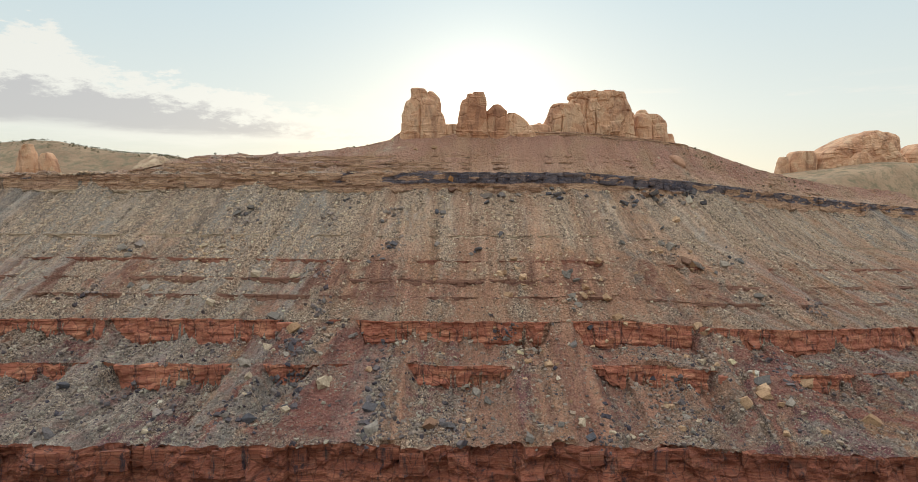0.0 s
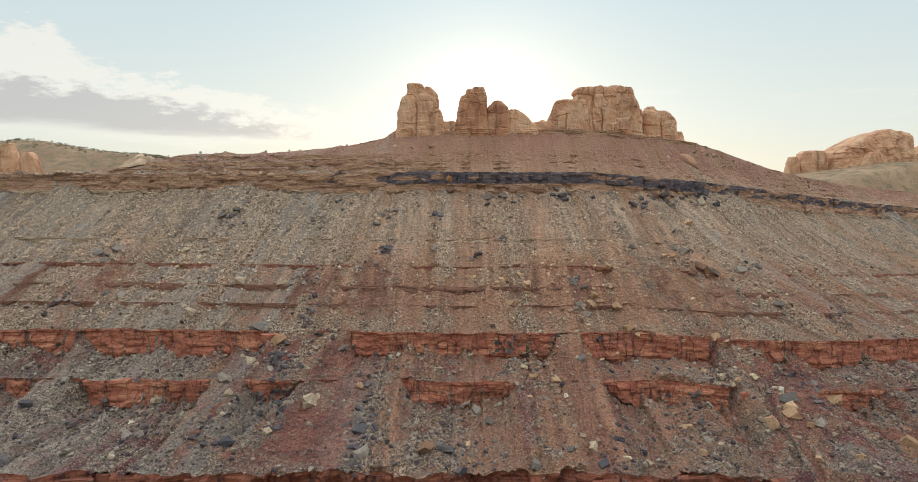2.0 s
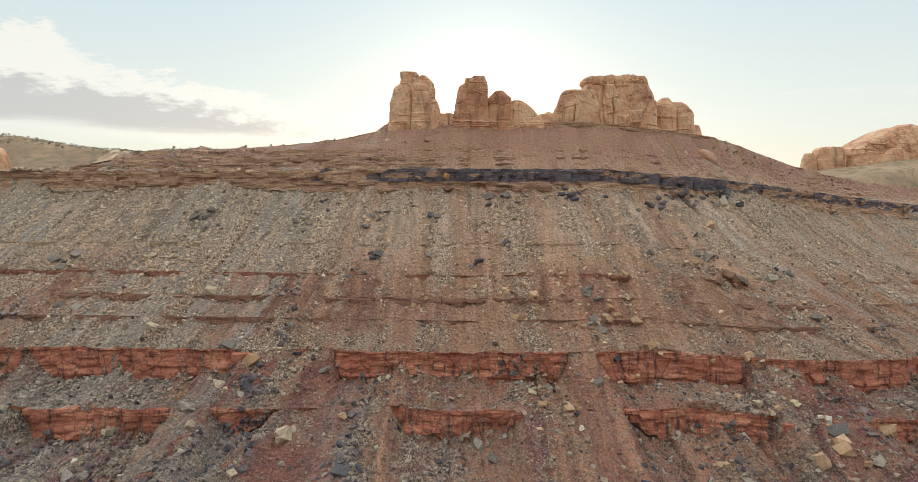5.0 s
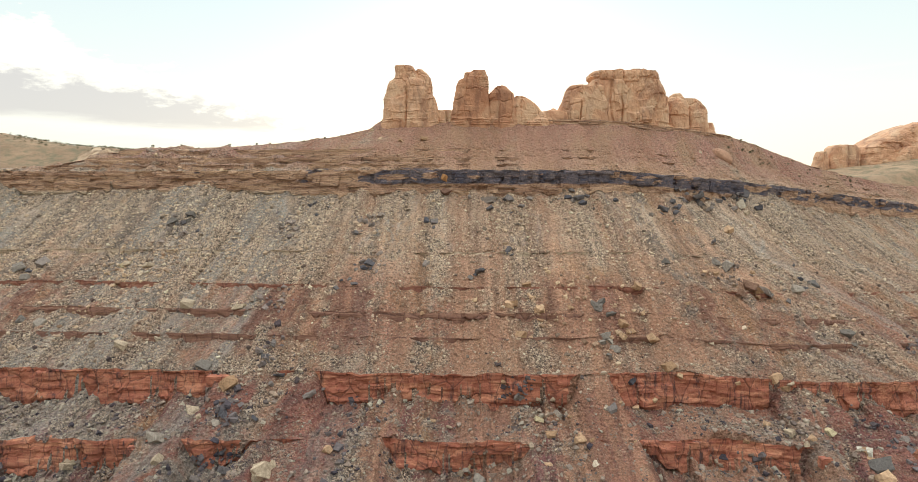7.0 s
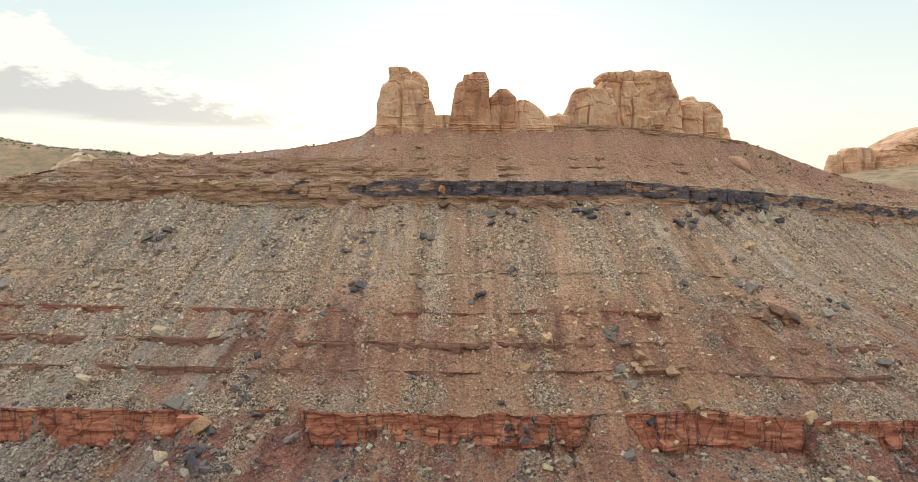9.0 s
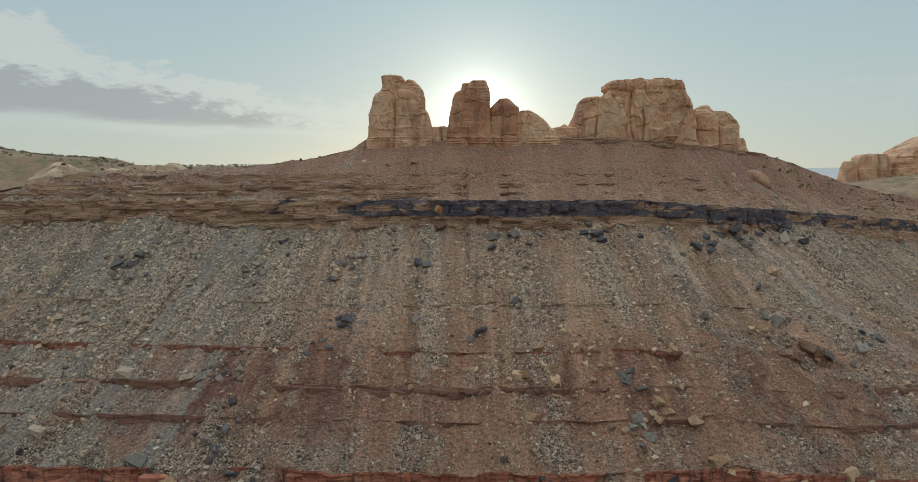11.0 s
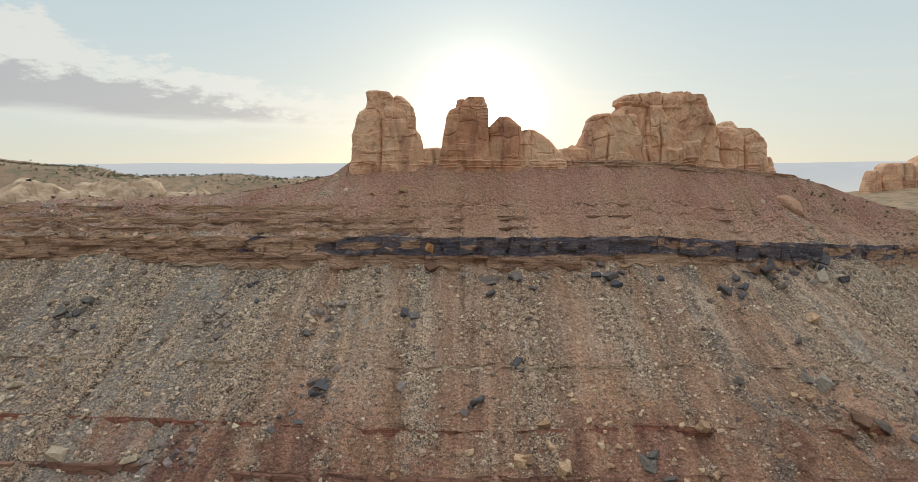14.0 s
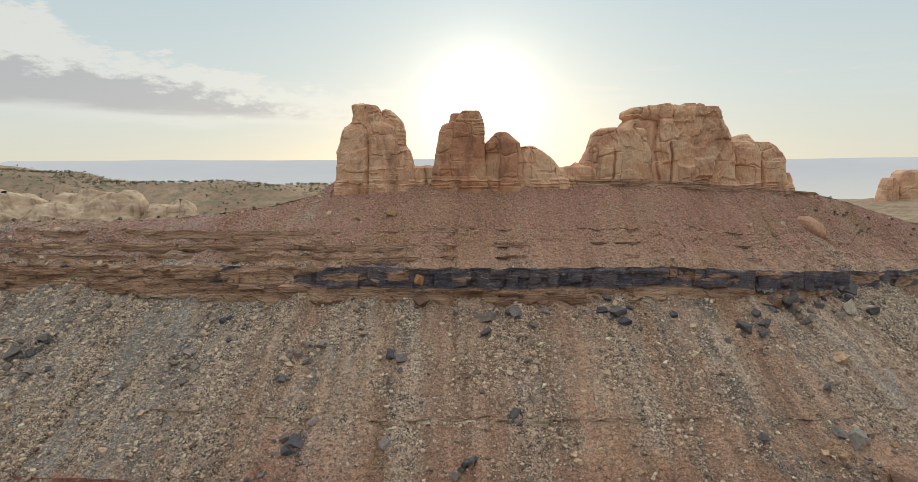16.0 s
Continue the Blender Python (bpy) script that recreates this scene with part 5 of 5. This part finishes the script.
rubble("loose_stones", 48000, 0.24, 0.85, 24, 108, 5, RUBBLE, "loose grey and tan stones covering the slope")
BLOCKS = stone_material("fallen_rock", (0.03, 0.031, 0.038), (0.46, 0.35, 0.25), True, 0.15)
rubble("fallen_rocks", 4200, 0.55, 1.7, 24, 110, 15, BLOCKS, "scattered fallen rocks lying in the rubble streams")
rubble("gravel", 100000, 0.2, 0.6, 24, 108, 8, RUBBLE, "coarse grey and tan gravel between larger stones", True)
RUBBLY = stone_material("rockfall_stone", (0.02, 0.021, 0.03), (0.62, 0.49, 0.37), True, 0.1)
rubble("rockfall", 12000, 0.45, 1.5, 24, 52, 25, RUBBLY, "dark and pale broken rocks below the red ledges")
rubble("rockfall", 3500, 0.4, 1.3, 52, 110, 26, RUBBLY, "dark and pale broken rocks on the rubble slope")
rubble("ridge_rocks", 2600, 0.45, 1.7, 110, 136, 16, TAN_BLOCKS, "tan and brown rocks strewn along the upper ridge slope")
SCREE = stone_material("scree_stone", (0.16, 0.10, 0.085), (0.66, 0.50, 0.37), True, 0.3)
rubble("scree", 24000, 0.2, 1.2, 108, 136, 6, SCREE, "small tan stones scattered on the red upper slope", True)


# ---- plants ----
def leaf_material():
    m = Mat("juniper_green", 0.9)
    rnd = m.geo.outputs["Random Per Island"]
    return m.colour(m.ramp(rnd, [(0.0, (0.07, 0.068, 0.04)), (0.6, (0.13, 0.118, 0.068)), (1.0, (0.22, 0.185, 0.11))]))


LEAF = leaf_material()
BARK = stone_material("bark", (0.10, 0.075, 0.055), (0.20, 0.15, 0.11))


def crown(rng, n, wide, tall, lift, leaf):
    """Small leaf clumps, as loose quads, within an uneven crown."""
    d = rng.normal(size=(n, 3))
    d /= np.linalg.norm(d, axis=1)[:, None]
    r = rng.uniform(0.35, 1.0, n) ** 0.5 * (0.75 + 0.4 * vnoise(d[:, 0] * 2 + 5, d[:, 1] * 2, d[:, 2] * 2))
    c = d * r[:, None] * np.array([wide / 2, wide / 2, tall / 2]) + np.array([0, 0, lift + tall / 2])
    a, b = rng.normal(size=(2, n, 3))
    a /= np.linalg.norm(a, axis=1)[:, None]
    b -= a * (a * b).sum(1)[:, None]
    b /= np.linalg.norm(b, axis=1)[:, None]
    size = (leaf * rng.uniform(0.6, 1.3, n))[:, None]
    v = np.stack([c - a * size, c + b * size * 0.6, c + a * size, c - b * size * 0.6], 1).reshape(-1, 3)
    return v, np.arange(4 * n).reshape(-1, 4)


def stem_mesh(name, seed, tall, thick, limbs):
    """Forked, tapered stems from one foot."""
    rng = np.random.default_rng(seed)
    verts, faces = [], []
    for _ in range(limbs):
        lean = rng.uniform(-0.5, 0.5, 2)
        for step in range(4):
            f = step / 3
            for k in range(5):
                t = k * 2 * np.pi / 5
                w = thick * (1 - 0.8 * f)
                verts.append((lean[0] * f * tall + w * np.cos(t), lean[1] * f * tall + w * np.sin(t), f * tall - 0.1))
        base = len(verts) - 20
        for step in range(3):
            for k in range(5):
                a, b = base + step * 5 + k, base + step * 5 + (k + 1) % 5
                faces.append((a, b, b + 5, a + 5))
    return mesh_from(name, verts, faces, (BARK,))


def shrub(seed):
    rng = np.random.default_rng(seed)
    ob = tagged(empty("desert_shrub"), "small olive-green desert shrub on the rocky ridge", "shrub", "shrubs along the ridge")
    part("stem", stem_mesh("stem", seed, 0.7, 0.06, 4), ob)
    part("foliage", mesh_from("foliage", *crown(rng, 130, 1.5, 1.1, 0.15, 0.16), (LEAF,)), ob)
    return ob


def ridge_shrubs():
    rng = np.random.default_rng(77)
    kinds = [shrub(900 + i) for i in range(3)]
    spots = [(x, 0.0) for x in (-148, -139, -131, -126, -118, -104, -97, -92, -86, -71, -62, -55, -47)] + [(rng.uniform(124, 240), rng.uniform(0.3, 13)) for _ in range(46)]
    for i, (x, below) in enumerate(spots):
        c = int(np.argmin(np.abs(XS - x)))
        top = HILL[14:FRONT + 2, c]
        p = Vector(top[-3].tolist()) if below == 0 else on_hill(x, float(top[-1][2]) - below)
        m = pose(p.x, p.y, p.z - 0.05, 0, 0, rng.uniform(0, 360)) @ Matrix.Scale(rng.uniform(0.45, 1.0), 4)
        if i < 3:
            kinds[i].matrix_basis = m
        else:
            ob = copy_thing(kinds[i % 3], Matrix())
            ob.matrix_basis = m


ridge_shrubs()


def woods():
    """Far junipers on the swell beyond the ridge."""
    rng = np.random.default_rng(31)
    verts, faces, base = [], [], 0
    n = 4200
    x = rng.uniform(-760, -40, n)
    y = np.where(rng.random(n) < 0.6, rng.normal(600, 22, n), rng.normal(590, 60, n))
    keep = (y > 500) & (fbm(x * 0.02, y * 0.02, 3.0, 3) + (np.abs(y - 600) < 30) * 0.5 > -0.1)
    x, y = x[keep], y[keep]
    for px, py, pz in zip(x, y, ground_height(x, y)):
        tall = rng.uniform(0.8, 2.0)
        v, f = crown(rng, 16, tall * 1.2, tall * 0.85, tall * 0.1, tall * 0.22)
        t = np.array([(0.12, 0, -0.3), (-0.06, 0.1, -0.3), (-0.06, -0.1, -0.3), (0, 0, tall * 0.6)])
        v = np.concatenate([v, t]) + np.array([px, py, pz])
        k = len(v) - 4
        f = np.concatenate([f, [(k, k + 1, k + 3, k + 3)], [(k + 1, k + 2, k + 3, k + 3)]])[: len(f)]
        verts.append(v), faces.append(f + base)
        base += len(v)
    ob = new("juniper_woods", mesh_from("juniper_woods", np.concatenate(verts), np.concatenate(faces), (LEAF,)))
    tagged(ob, "sparse dark green junipers dotting a far desert hill", "trees", kind="stuff")


woods()


def rounded_knob():
    """A big rounded boulder half sunk in the upper slope."""
    bm = bmesh.new()
    bmesh.ops.create_icosphere(bm, subdivisions=4, radius=1.0)
    for v in bm.verts:
        v.co = Vector((v.co.x * 5.6, v.co.y * 4.0, v.co.z * 3.2)) * (1 + 0.12 * noise.noise(v.co * 1.3) + 0.04 * noise.noise(v.co * 5))
    me = bpy.data.meshes.new("rounded_boulder")
    bm.to_mesh(me)
    bm.free()
    me.materials.append(PINK_STONE)
    ob = new("rounded_boulder", me)
    p = on_hill(117.5, 119.0)
    ob.matrix_basis = Matrix.Translation(p + Vector((0, 0.2, 0.3))) @ pose(0, 0, 0, 0, 32, 0)
    return tagged(ob, "large rounded pinkish sandstone boulder half sunk in scree", "boulder")


rounded_knob()
